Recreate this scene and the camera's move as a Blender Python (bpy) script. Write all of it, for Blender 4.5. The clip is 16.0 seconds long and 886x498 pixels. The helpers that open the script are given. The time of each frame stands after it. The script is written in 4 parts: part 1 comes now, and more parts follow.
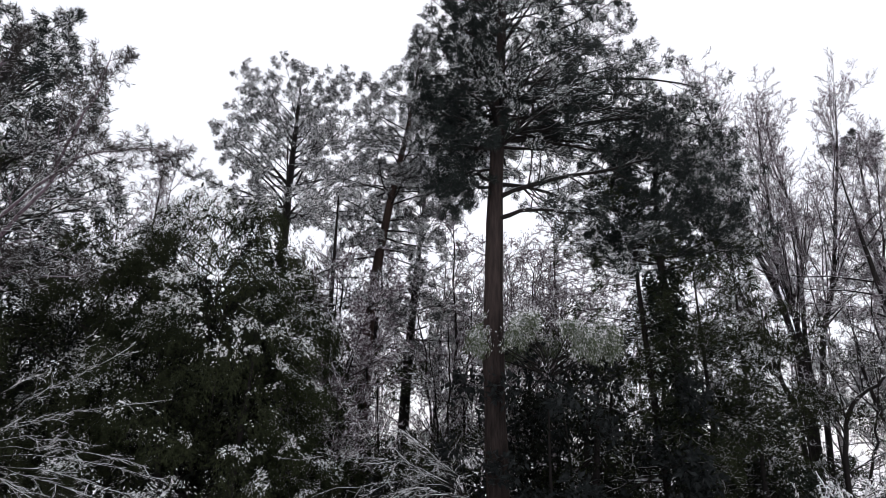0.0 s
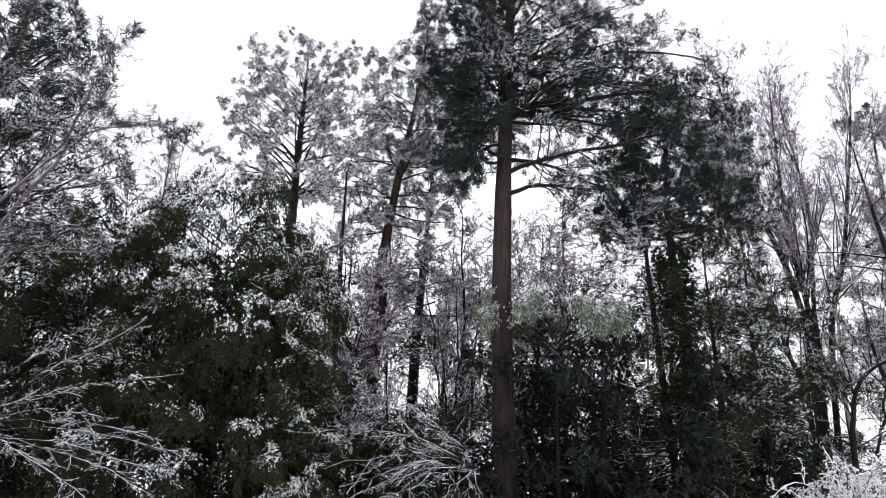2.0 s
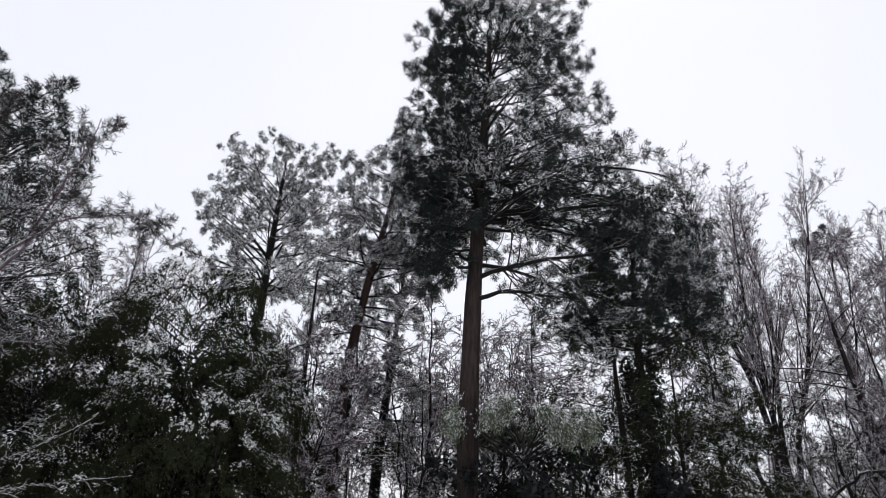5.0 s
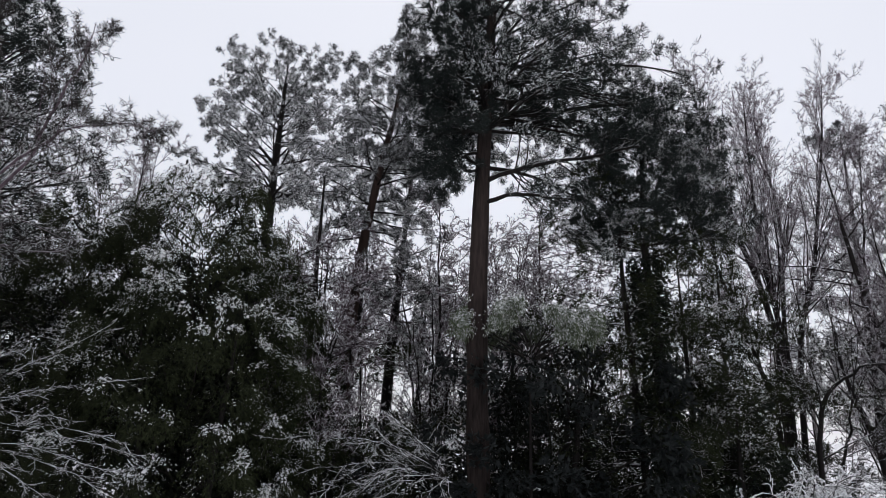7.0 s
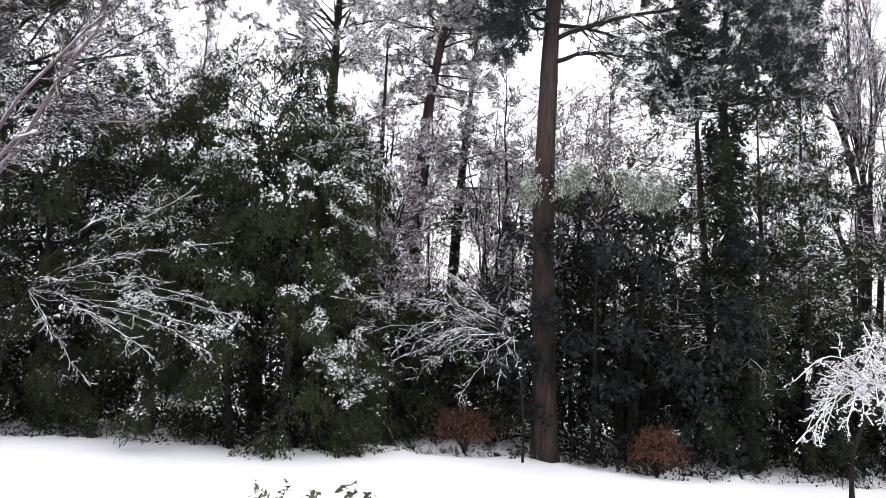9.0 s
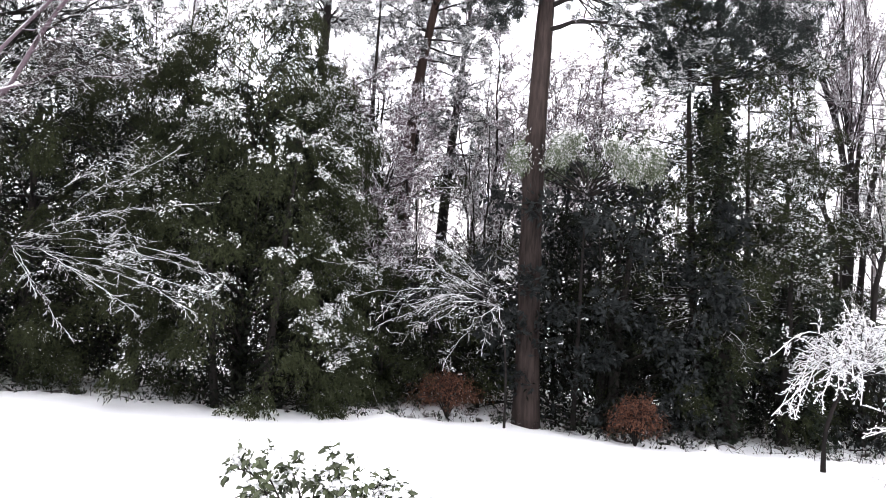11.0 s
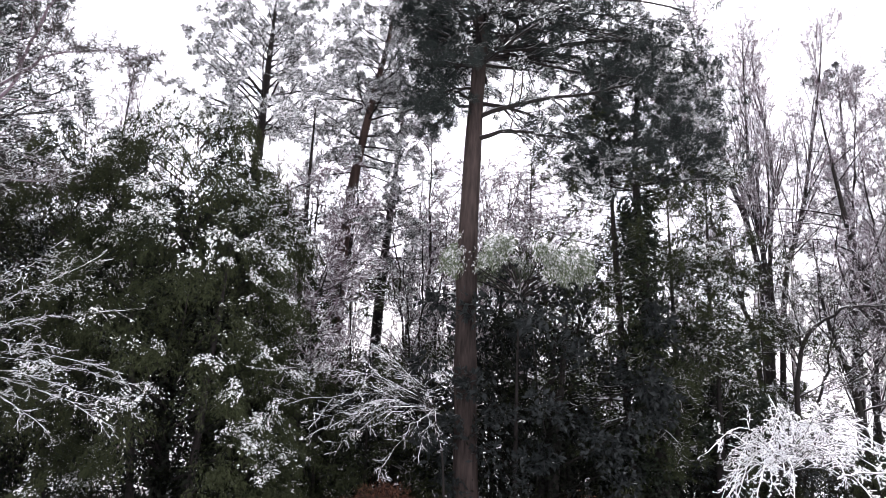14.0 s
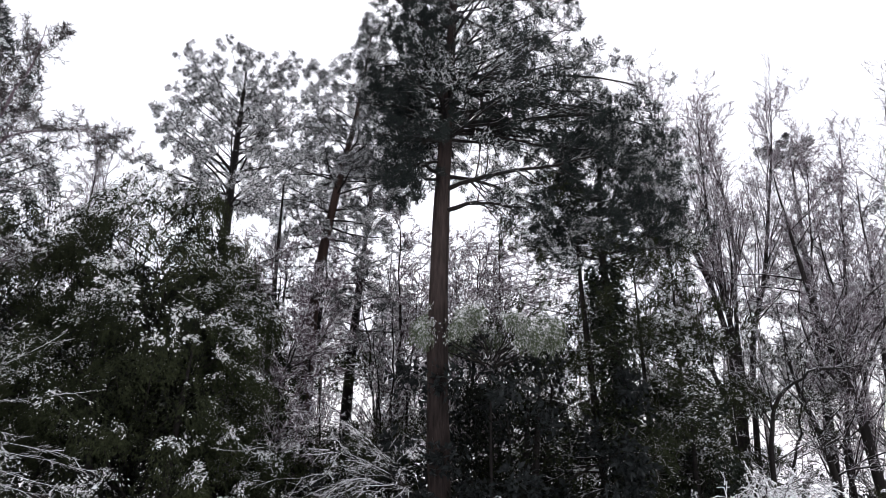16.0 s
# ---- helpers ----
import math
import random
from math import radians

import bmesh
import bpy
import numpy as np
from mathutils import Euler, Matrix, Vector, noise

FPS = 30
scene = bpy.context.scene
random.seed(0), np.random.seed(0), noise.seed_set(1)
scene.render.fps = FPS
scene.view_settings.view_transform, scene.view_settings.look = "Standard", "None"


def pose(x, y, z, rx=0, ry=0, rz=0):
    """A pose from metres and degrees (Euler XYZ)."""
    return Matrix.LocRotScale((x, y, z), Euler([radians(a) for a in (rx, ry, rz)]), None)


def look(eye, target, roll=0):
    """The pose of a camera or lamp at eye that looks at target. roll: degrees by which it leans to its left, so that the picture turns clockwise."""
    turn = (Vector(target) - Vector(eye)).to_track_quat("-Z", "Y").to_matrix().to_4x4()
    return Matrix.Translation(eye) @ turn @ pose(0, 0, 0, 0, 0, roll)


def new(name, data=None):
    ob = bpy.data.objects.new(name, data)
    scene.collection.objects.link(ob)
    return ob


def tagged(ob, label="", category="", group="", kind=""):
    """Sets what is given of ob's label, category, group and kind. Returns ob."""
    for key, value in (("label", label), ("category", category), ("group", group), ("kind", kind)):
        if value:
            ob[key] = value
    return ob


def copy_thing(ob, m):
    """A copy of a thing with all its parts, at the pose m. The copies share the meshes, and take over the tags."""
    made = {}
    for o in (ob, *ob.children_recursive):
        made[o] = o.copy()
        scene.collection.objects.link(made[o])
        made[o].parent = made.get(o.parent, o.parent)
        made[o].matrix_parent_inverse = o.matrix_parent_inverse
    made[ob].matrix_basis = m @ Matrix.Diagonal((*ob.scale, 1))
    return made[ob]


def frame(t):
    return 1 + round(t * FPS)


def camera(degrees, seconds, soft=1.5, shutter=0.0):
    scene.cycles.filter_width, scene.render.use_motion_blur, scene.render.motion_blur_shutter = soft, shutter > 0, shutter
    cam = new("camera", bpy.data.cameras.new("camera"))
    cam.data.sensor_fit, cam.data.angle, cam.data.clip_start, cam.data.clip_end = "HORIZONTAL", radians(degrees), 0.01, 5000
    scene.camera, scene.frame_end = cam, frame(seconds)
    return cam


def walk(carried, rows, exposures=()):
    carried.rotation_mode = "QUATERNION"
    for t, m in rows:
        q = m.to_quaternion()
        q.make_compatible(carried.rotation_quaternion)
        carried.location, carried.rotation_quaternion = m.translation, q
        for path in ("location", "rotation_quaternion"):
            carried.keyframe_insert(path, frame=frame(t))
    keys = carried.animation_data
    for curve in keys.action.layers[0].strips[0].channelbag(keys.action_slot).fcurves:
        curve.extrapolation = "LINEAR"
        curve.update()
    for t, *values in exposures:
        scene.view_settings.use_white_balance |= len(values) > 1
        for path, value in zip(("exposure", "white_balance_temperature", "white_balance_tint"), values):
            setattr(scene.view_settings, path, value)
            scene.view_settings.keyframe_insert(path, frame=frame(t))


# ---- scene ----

# ---------------------------------------------------------------- camera
EYE = (0.0, 0.0, 2.5)
cam = camera(65.0, 16.0, soft=0.8)
ROWS = [
    (0.0, 106.0, -0.58, -0.17), (0.5, 101.84, -0.02, 0.29), (1.0, 100.18, -0.94, 1.13), (1.5, 101.41, -1.13, 0.45),
    (2.0, 103.99, -0.78, 0.49), (2.5, 107.73, -0.32, -0.63), (3.0, 109.85, -1.35, -0.51), (3.5, 110.25, -1.31, -0.43),
    (4.0, 111.07, -0.86, -0.99), (4.2, 112.09, -1.59, -1.67), (6.3, 112.67, -2.02, -2.86), (6.5, 109.26, -1.86, -2.27),
    (7.0, 104.61, -1.39, -1.62), (7.5, 100.18, -1.47, 0.89), (8.0, 96.89, -1.05, 1.54), (8.5, 94.67, -1.18, 3.52),
    (10.8, 91.38, -3.69, 2.84), (11.0, 90.73, -3.39, 2.75), (11.5, 87.93, -2.97, 3.91), (12.0, 85.92, -2.85, 3.82), (12.5, 83.45, -3.82, 2.56),
    (13.0, 86.54, -3.96, 2.52), (13.5, 94.19, -2.88, -0.35), (14.0, 99.41, -2.17, -2.56), (14.5, 103.31, -0.79, -2.82),
    (15.0, 105.66, 0.46, -3.1), (15.5, 107.35, 0.24, -3.97), (16.0, 105.35, -0.51, -4.76),
]
walk(cam, [(t, pose(*EYE, rx, ry, rz)) for t, rx, ry, rz in ROWS],
     exposures=[(0.0, 0.05, 6400, 14), (1.0, 0.3, 6400, 14), (1.5, 0.56, 6400, 14), (2.5, 0.67, 6400, 14), (3.0, 0.46, 6400, 14), (3.5, 0.28, 6400, 14), (4.0, 0.13, 6400, 14), (6.3, -0.33, 6300, 11), (7.0, -0.33, 6300, 13), (8.0, 0.22, 6350, 15),
                (8.5, 0.9, 6450, 15), (11.0, 1.5, 6550, 15), (12.5, 1.25, 6550, 15), (13.0, 1.08, 6550, 15), (14.0, 1.33, 6450, 18), (14.5, 1.2, 6450, 18), (15.5, 0.7, 6400, 16), (16.0, 0.41, 6400, 15)])

# ---------------------------------------------------------------- light
world = bpy.data.worlds.new("overcast_sky")
scene.world = world
world.use_nodes = True
wn, wl = world.node_tree.nodes, world.node_tree.links
back = wn["Background"]
sky = wn.new("ShaderNodeTexSky")
sky.sky_type, sky.sun_disc = "NISHITA", False
sky.sun_elevation, sky.sun_rotation = radians(58), radians(16)
dim = wn.new("ShaderNodeVectorMath")
dim.operation = "SCALE"
dim.inputs["Scale"].default_value = 0.1
wl.new(sky.outputs["Color"], dim.inputs[0])
cloud = wn.new("ShaderNodeTexNoise")
cloud.inputs["Scale"].default_value, cloud.inputs["Detail"].default_value = 1.3, 4
ramp = wn.new("ShaderNodeValToRGB")
ramp.color_ramp.elements[0].color, ramp.color_ramp.elements[1].color = (1.0, 1.02, 1.06, 1), (1.16, 1.17, 1.19, 1)
wl.new(cloud.outputs["Fac"], ramp.inputs["Fac"])
mix = wn.new("ShaderNodeMix")
mix.data_type = "RGBA"
mix.inputs["Factor"].default_value = 0.85
wl.new(dim.outputs["Vector"], mix.inputs["A"])
wl.new(ramp.outputs["Color"], mix.inputs["B"])
wl.new(mix.outputs["Result"], back.inputs["Color"])
back.inputs["Strength"].default_value = 1.06
sun = new("sun", bpy.data.lights.new("sun", "SUN"))
sun.data.energy, sun.data.angle, sun.data.color = 1.3, radians(50), (1.0, 0.97, 0.93)
sun.matrix_world = look((3, 10, 17), (0, 0, 0))


# ---------------------------------------------------------------- materials
def material(name, dark, light, rough=0.8, scale=6.0, stretch=(1, 1, 1), bump=0.3, cover=None, gloss=0.3, island=0.0):
    """Two-tone noise colour with fine relief. cover: (from, to, noise, most): settled snow on what faces up."""
    m = bpy.data.materials.new(name)
    m.use_nodes = True
    n, l = m.node_tree.nodes, m.node_tree.links
    b = n["Principled BSDF"]
    b.inputs["Roughness"].default_value = rough
    b.inputs["Specular IOR Level"].default_value = gloss
    co = n.new("ShaderNodeTexCoord")
    mp = n.new("ShaderNodeMapping")
    mp.inputs["Scale"].default_value = stretch
    l.new(co.outputs["Object"], mp.inputs["Vector"])
    no = n.new("ShaderNodeTexNoise")
    no.inputs["Scale"].default_value, no.inputs["Detail"].default_value = scale, 6
    l.new(mp.outputs["Vector"], no.inputs["Vector"])
    big = n.new("ShaderNodeTexNoise")
    big.inputs["Scale"].default_value, big.inputs["Detail"].default_value = scale * 0.13, 3
    l.new(mp.outputs["Vector"], big.inputs["Vector"])
    add = n.new("ShaderNodeMath")
    add.operation = "ADD"
    l.new(no.outputs["Fac"], add.inputs[0])
    l.new(big.outputs["Fac"], add.inputs[1])
    src = add.outputs[0]
    if island:
        geo0 = n.new("ShaderNodeNewGeometry")
        ia = n.new("ShaderNodeMath")
        ia.operation = "MULTIPLY_ADD"
        l.new(geo0.outputs["Random Per Island"], ia.inputs[0])
        ia.inputs[1].default_value = island
        l.new(src, ia.inputs[2])
        src = ia.outputs[0]
    mr = n.new("ShaderNodeMapRange")
    mr.inputs["From Min"].default_value, mr.inputs["From Max"].default_value = 0.65, 1.35 + island
    l.new(src, mr.inputs["Value"])
    mx = n.new("ShaderNodeMix")
    mx.data_type = "RGBA"
    mx.inputs["A"].default_value, mx.inputs["B"].default_value = (*dark, 1), (*light, 1)
    l.new(mr.outputs["Result"], mx.inputs["Factor"])
    colour = mx.outputs["Result"]
    if cover:
        lo, hi, amount, most = cover
        geo = n.new("ShaderNodeNewGeometry")
        sep = n.new("ShaderNodeSeparateXYZ")
        l.new(geo.outputs["Normal"], sep.inputs[0])
        sn = n.new("ShaderNodeTexNoise")
        sn.inputs["Scale"].default_value, sn.inputs["Detail"].default_value = 3.1, 4
        l.new(geo.outputs["Position"], sn.inputs["Vector"])
        ma = n.new("ShaderNodeMath")
        ma.operation = "MULTIPLY_ADD"
        l.new(sn.outputs["Fac"], ma.inputs[0])
        ma.inputs[1].default_value = amount
        l.new(sep.outputs["Z"], ma.inputs[2])
        sr = n.new("ShaderNodeMapRange")
        sr.inputs["From Min"].default_value, sr.inputs["From Max"].default_value = lo + amount * 0.5, hi + amount * 0.5
        sr.inputs["To Max"].default_value = most
        l.new(ma.outputs[0], sr.inputs["Value"])
        sm = n.new("ShaderNodeMix")
        sm.data_type = "RGBA"
        l.new(sr.outputs["Result"], sm.inputs["Factor"])
        l.new(colour, sm.inputs["A"])
        sm.inputs["B"].default_value = (0.84, 0.845, 0.86, 1)
        colour = sm.outputs["Result"]
    l.new(colour, b.inputs["Base Color"])
    if bump:
        bp = n.new("ShaderNodeBump")
        bp.inputs["Strength"].default_value, bp.inputs["Distance"].default_value = bump, 0.03
        l.new(no.outputs["Fac"], bp.inputs["Height"])
        l.new(bp.outputs["Normal"], b.inputs["Normal"])
    return m


SNOW = material("settled_snow", (0.82, 0.825, 0.835), (0.88, 0.885, 0.89), 0.7, 5.0, bump=0.25)
BARK = material("pine_bark", (0.0062, 0.0051, 0.0048), (0.05, 0.037, 0.0335), 0.95, 15.0, (1, 1, 0.16), 1.0, gloss=0.1)
BARK_RED = material("red_brown_bark", (0.012, 0.009, 0.008), (0.066, 0.042, 0.036), 0.95, 7.0, (1, 1, 0.18), 1.0, gloss=0.1)
BARK_DARK = material("dark_wet_bark", (0.0056, 0.0049, 0.0048), (0.0224, 0.0189, 0.0175), 0.95, 9.0, (1, 1, 0.25), 0.9, cover=(0.65, 0.95, 0.8, 0.85), gloss=0.15)
# Crown-inside shade put into the colour: a near-black copy of the foliage tone.
SHADE = material("shade_dark_foliage", (0.0042, 0.0054, 0.0042), (0.0135, 0.0148, 0.0110), 0.9, 5.0, bump=0.0, gloss=0.03)
BOUGH = material("shaded_bough", (0.0073, 0.0064, 0.0059), (0.0227, 0.0191, 0.0173), 0.95, 9.0, bump=0.0, gloss=0.1)
TWIG = material("dark_twig_with_snow", (0.0090, 0.0075, 0.0067), (0.0300, 0.0248, 0.0225), 0.9, 12.0, bump=0.0, cover=(0.35, 0.8, 0.9, 0.9), gloss=0.15)
TWIG_FROST = material("frosted_twig", (0.05, 0.035, 0.043), (0.165, 0.124, 0.146), 0.9, 12.0, bump=0.0, cover=(0.05, 0.65, 1.1, 0.78), gloss=0.15)
TWIG_GREY = material("grey_twig", (0.09, 0.08, 0.078), (0.2, 0.18, 0.178), 0.9, 12.0, bump=0.0, cover=(0.1, 0.6, 0.9, 0.75))
NEEDLE = material("pine_needles", (0.0072, 0.0094, 0.0092), (0.031, 0.0375, 0.0345), 0.75, 2.0, bump=0.0, cover=(0.6, 1.0, 1.1, 0.3), island=0.5, gloss=0.06)
NEEDLE_FROST = material("frosted_pine_needles", (0.0187, 0.0205, 0.0209), (0.0634, 0.0663, 0.0662), 0.75, 2.0, bump=0.0, cover=(-0.2, 0.65, 1.5, 0.84), island=0.5, gloss=0.1)
CEDAR = material("cedar_foliage", (0.0075, 0.0094, 0.0056), (0.038, 0.0435, 0.0215), 0.85, 2.0, bump=0.0, cover=(0.85, 1.25, 1.2, 0.25), island=0.25, gloss=0.03)
BROADLEAF = material("dark_glossy_leaf", (0.0074, 0.0096, 0.0098), (0.0241, 0.0271, 0.0270), 0.65, 3.0, bump=0.0, cover=(1.0, 1.4, 0.9, 0.5), gloss=0.12, island=0.4)
PALELEAF = material("pale_green_leaf_with_snow", (0.034, 0.046, 0.024), (0.115, 0.14, 0.078), 0.55, 3.0, bump=0.0, cover=(0.1, 0.8, 1.0, 0.9), island=0.5, gloss=0.2)
BUSHLEAF = material("laurel_leaf", (0.018, 0.024, 0.012), (0.075, 0.09, 0.045), 0.45, 14.0, bump=0.1, cover=(1.0, 1.25, 1.2, 0.85), gloss=0.25, island=0.9)
RUST = material("rust_brown_dry_leaf", (0.042, 0.019, 0.013), (0.13, 0.058, 0.037), 0.9, 4.0, bump=0.0, island=0.6, gloss=0.1)
IVY = material("ivy_leaf", (0.0046, 0.0070, 0.0046), (0.0163, 0.0222, 0.0130), 0.6, 3.0, bump=0.0, cover=(0.9, 1.3, 0.7, 0.4), island=0.5, gloss=0.15)
LITTER = material("leaf_litter_with_snow", (0.018, 0.013, 0.011), (0.06, 0.043, 0.034), 0.95, 7.0, bump=0.8, cover=(0.72, 0.95, 1.9, 0.97))
TIMBER = material("dark_weathered_timber", (0.02, 0.017, 0.016), (0.07, 0.06, 0.055), 0.85, 14.0, (0.15, 1, 1), 0.6)


# ---------------------------------------------------------------- mesh helpers
def unit(a):
    return a / np.maximum(np.linalg.norm(a, axis=-1, keepdims=True), 1e-9)


class Soup:
    """Collects vertices and equal-sided faces, and turns them into one mesh."""

    def __init__(self):
        self.v, self.f, self.n = [], [], 0

    def add(self, verts, faces):
        verts = np.asarray(verts, np.float32).reshape(-1, 3)
        self.f.append(np.asarray(faces, np.int64) + self.n)
        self.v.append(verts)
        self.n += len(verts)
        return self

    def mesh(self, name, mat, smooth=True):
        me = bpy.data.meshes.new(name)
        if self.n:
            co = np.concatenate(self.v)
            sizes = np.concatenate([np.full(len(f), f.shape[1]) for f in self.f])
            loops = np.concatenate([f.ravel() for f in self.f])
            me.vertices.add(len(co))
            me.vertices.foreach_set("co", co.ravel())
            me.loops.add(len(loops))
            me.loops.foreach_set("vertex_index", loops.astype(np.int32))
            me.polygons.add(len(sizes))
            me.polygons.foreach_set("loop_start", (np.cumsum(sizes) - sizes).astype(np.int32))
            me.polygons.foreach_set("use_smooth", np.full(len(sizes), smooth))
            me.update(calc_edges=True)
        me.materials.append(mat)
        return me


def thing(name, x, y, z, label, category, group="", kind="", turn=0.0):
    ob = new(name)
    ob.empty_display_size = 0.2
    ob.matrix_world = pose(x, y, z, 0, 0, turn)
    return tagged(ob, label, category, group, kind)


def part(name, soup, mat, parent, label="", smooth=True, kind=""):
    if not soup.n:
        return None
    ob = new(name, soup.mesh(name, mat, smooth))
    ob.parent = parent
    return tagged(ob, label, kind=kind)


def grow(rng, p0, d0, length, nseg, wob, pull=(0, 0, 0)):
    """Wandering lines from p0 along d0: an array of lines x points x 3."""
    pts, d = [p0], unit(d0)
    for _ in range(nseg):
        d = unit(d + rng.normal(0, wob, d.shape) + np.asarray(pull))
        pts.append(pts[-1] + d * (length / nseg)[:, None])
    return np.stack(pts, 1)


def taper(r0, nseg, tip=0.3):
    return np.asarray(r0)[:, None] * np.linspace(1, tip, nseg + 1)


def sprout(rng, lines, radii, n, f0, f1, angle, ratio, flat=0.0, up=0.0, rr=0.55, fall=0.55):
    """n side shoots on each line, between the fractions f0 and f1 of it: starts, directions, lengths, radii."""
    k, s, _ = lines.shape
    f = f0 + (f1 - f0) * (np.arange(n) + rng.random((k, n))) / n
    i = np.minimum((f * (s - 1)).astype(int), s - 2)
    a = f * (s - 1) - i
    row = np.arange(k)[:, None]
    p = lines[row, i] * (1 - a)[..., None] + lines[row, i + 1] * a[..., None]
    tan = unit(lines[row, i + 1] - lines[row, i])
    size = np.linalg.norm(np.diff(lines, axis=1), axis=2).sum(1)[:, None]
    v = rng.normal(0, 1, p.shape)
    v[..., 2] *= 1 - flat
    v = unit(v - (v * tan).sum(-1, keepdims=True) * tan)
    th = np.radians(angle + rng.normal(0, 12, f.shape))[..., None]
    d = tan * np.cos(th) + v * np.sin(th)
    d[..., 2] += up
    length = size * ratio * (1 - fall * f) * rng.uniform(0.6, 1.2, f.shape)
    r = (radii[row, i] * (1 - a) + radii[row, i + 1] * a) * rr
    return p.reshape(-1, 3), unit(d).reshape(-1, 3), length.ravel(), r.ravel()


def tubes(soup, lines, radii, sides=3, floor=0.0, rise=0.0):
    """Tubes round many lines at once."""
    k, s, _ = lines.shape
    if not k:
        return soup
    radii = np.maximum(radii, floor)
    lines = lines + np.array([0, 0, 1.0]) * (radii * rise)[..., None]
    d = unit(np.gradient(lines, axis=1))
    u = unit(np.cross(d, np.array([0.31, 0.17, 0.2]) + np.array([0.9, -0.4, 0.1]) * (np.abs(d[..., 2:]) > 0.9)))
    w = np.cross(d, u)
    a = np.arange(sides) * 2 * math.pi / sides
    ring = lines[:, :, None] + radii[:, :, None, None] * (np.cos(a)[:, None] * u[:, :, None] + np.sin(a)[:, None] * w[:, :, None])
    b = (np.arange(k)[:, None, None] * s + np.arange(s - 1)[None, :, None]) * sides
    j = np.arange(sides)[None, None, :]
    j2 = (j + 1) % sides
    q = np.stack([b + j, b + j2, b + sides + j2, b + sides + j], -1).reshape(-1, 4)
    return soup.add(ring, q)


def spikes(soup, lines, radii):
    """Tapered three-sided shoots along straight lines of two points."""
    p, q = lines[:, 0], lines[:, -1]
    d = unit(q - p)
    u = unit(np.cross(d, np.array([0.31, 0.17, 0.2]) + np.array([0.9, -0.4, 0.1]) * (np.abs(d[:, 2:]) > 0.9)))
    w = np.cross(d, u)
    r = radii[:, :1]
    v = np.stack([p + u * r, p - u * r * 0.5 + w * r * 0.87, p - u * r * 0.5 - w * r * 0.87, q], 1)
    k = np.arange(len(p))[:, None, None] * 4
    return soup.add(v, (k + np.array([(0, 1, 3), (1, 2, 3), (2, 0, 3)])).reshape(-1, 3))


def slivers(soup, rng, lines, radii):
    """The finest twigs: one tapered blade each along straight lines of two points."""
    p, q = lines[:, 0], lines[:, -1]
    s = unit(np.cross(q - p, rng.normal(0, 1, p.shape))) * radii[:, :1] * 1.25
    return soup.add(np.stack([p - s, p + s, q], 1), np.arange(len(p) * 3).reshape(-1, 3))


def needles(soup, rng, p, d, n, length, width, spread, jitter=0.022):
    """Tufts: n thin blades from each point p round the direction d."""
    k = len(p)
    if not k:
        return soup
    a = unit(d[:, None] + rng.normal(0, spread, (k, n, 3)))
    size = length * rng.uniform(0.6, 1.1, (k, n, 1))
    s = unit(np.cross(a, rng.normal(0, 1, (k, n, 3)))) * width * 0.5
    o = p[:, None] + rng.normal(0, jitter, (k, n, 3)) + a * size * rng.uniform(0, 0.2, (k, n, 1))
    v = np.stack([o - s, o + s, o + a * size], 2)
    return soup.add(v, np.arange(k * n * 3).reshape(-1, 3))


def leaves(soup, rng, p, d, n, length, width, spread, droop=0.0, jitter=0.05, flat=1.0, fold=0.12):
    """Folded four-point leaves: n round each point, along d with a spread."""
    k = len(p)
    if not k:
        return soup
    a = unit(d[:, None] + rng.normal(0, spread, (k, n, 3)) + np.array([0, 0, -droop]))
    size = rng.uniform(0.65, 1.2, (k, n, 1))
    up = np.array([0, 0, flat]) + rng.normal(0, 0.55, (k, n, 3))
    s = unit(np.cross(a, up))
    nn = np.cross(s, a)
    o = p[:, None] + rng.normal(0, jitter, (k, n, 3))
    mid = o + a * size * length * 0.48
    v = np.stack([o, mid + s * size * width / 2 + nn * fold * width, o + a * size * length, mid - s * size * width / 2 + nn * fold * width], 2)
    b = np.arange(k * n)[:, None] * 4
    return soup.add(v, np.concatenate([b + [[0, 1, 2]], b + [[0, 2, 3]]]))


ICO_V, ICO_F = None, None
OCT_V = np.array([(1, 0, -0.25), (-0.5, 0.87, -0.25), (-0.5, -0.87, -0.25), (0, 0, 1.0), (0, 0, -0.7)], float) * 1.15
OCT_F = np.array([(0, 1, 3), (1, 2, 3), (2, 0, 3), (1, 0, 4), (2, 1, 4), (0, 2, 4)])


def lumps(soup, rng, p, size, squash=0.6, fine=False):
    """Small uneven lumps of snow at the points p."""
    global ICO_V, ICO_F
    if ICO_V is None:
        bm = bmesh.new()
        bmesh.ops.create_icosphere(bm, subdivisions=1, radius=1)
        ICO_V = np.array([v.co[:] for v in bm.verts])
        ICO_F = np.array([[v.index for v in f.verts] for f in bm.faces])
        bm.free()
    k = len(p)
    if not k:
        return soup
    sc = np.asarray(size).reshape(-1, 1, 1) * rng.uniform(0.6, 1.35, (k, 1, 3)) * np.array([1, 1, squash])
    bv, bf = (ICO_V, ICO_F) if fine else (OCT_V, OCT_F)
    v = bv[None] * sc * rng.uniform(0.65, 1.3, (k, len(bv), 1)) + p[:, None]
    return soup.add(v, (bf[None] + np.arange(k)[:, None, None] * len(bv)).reshape(-1, 3))


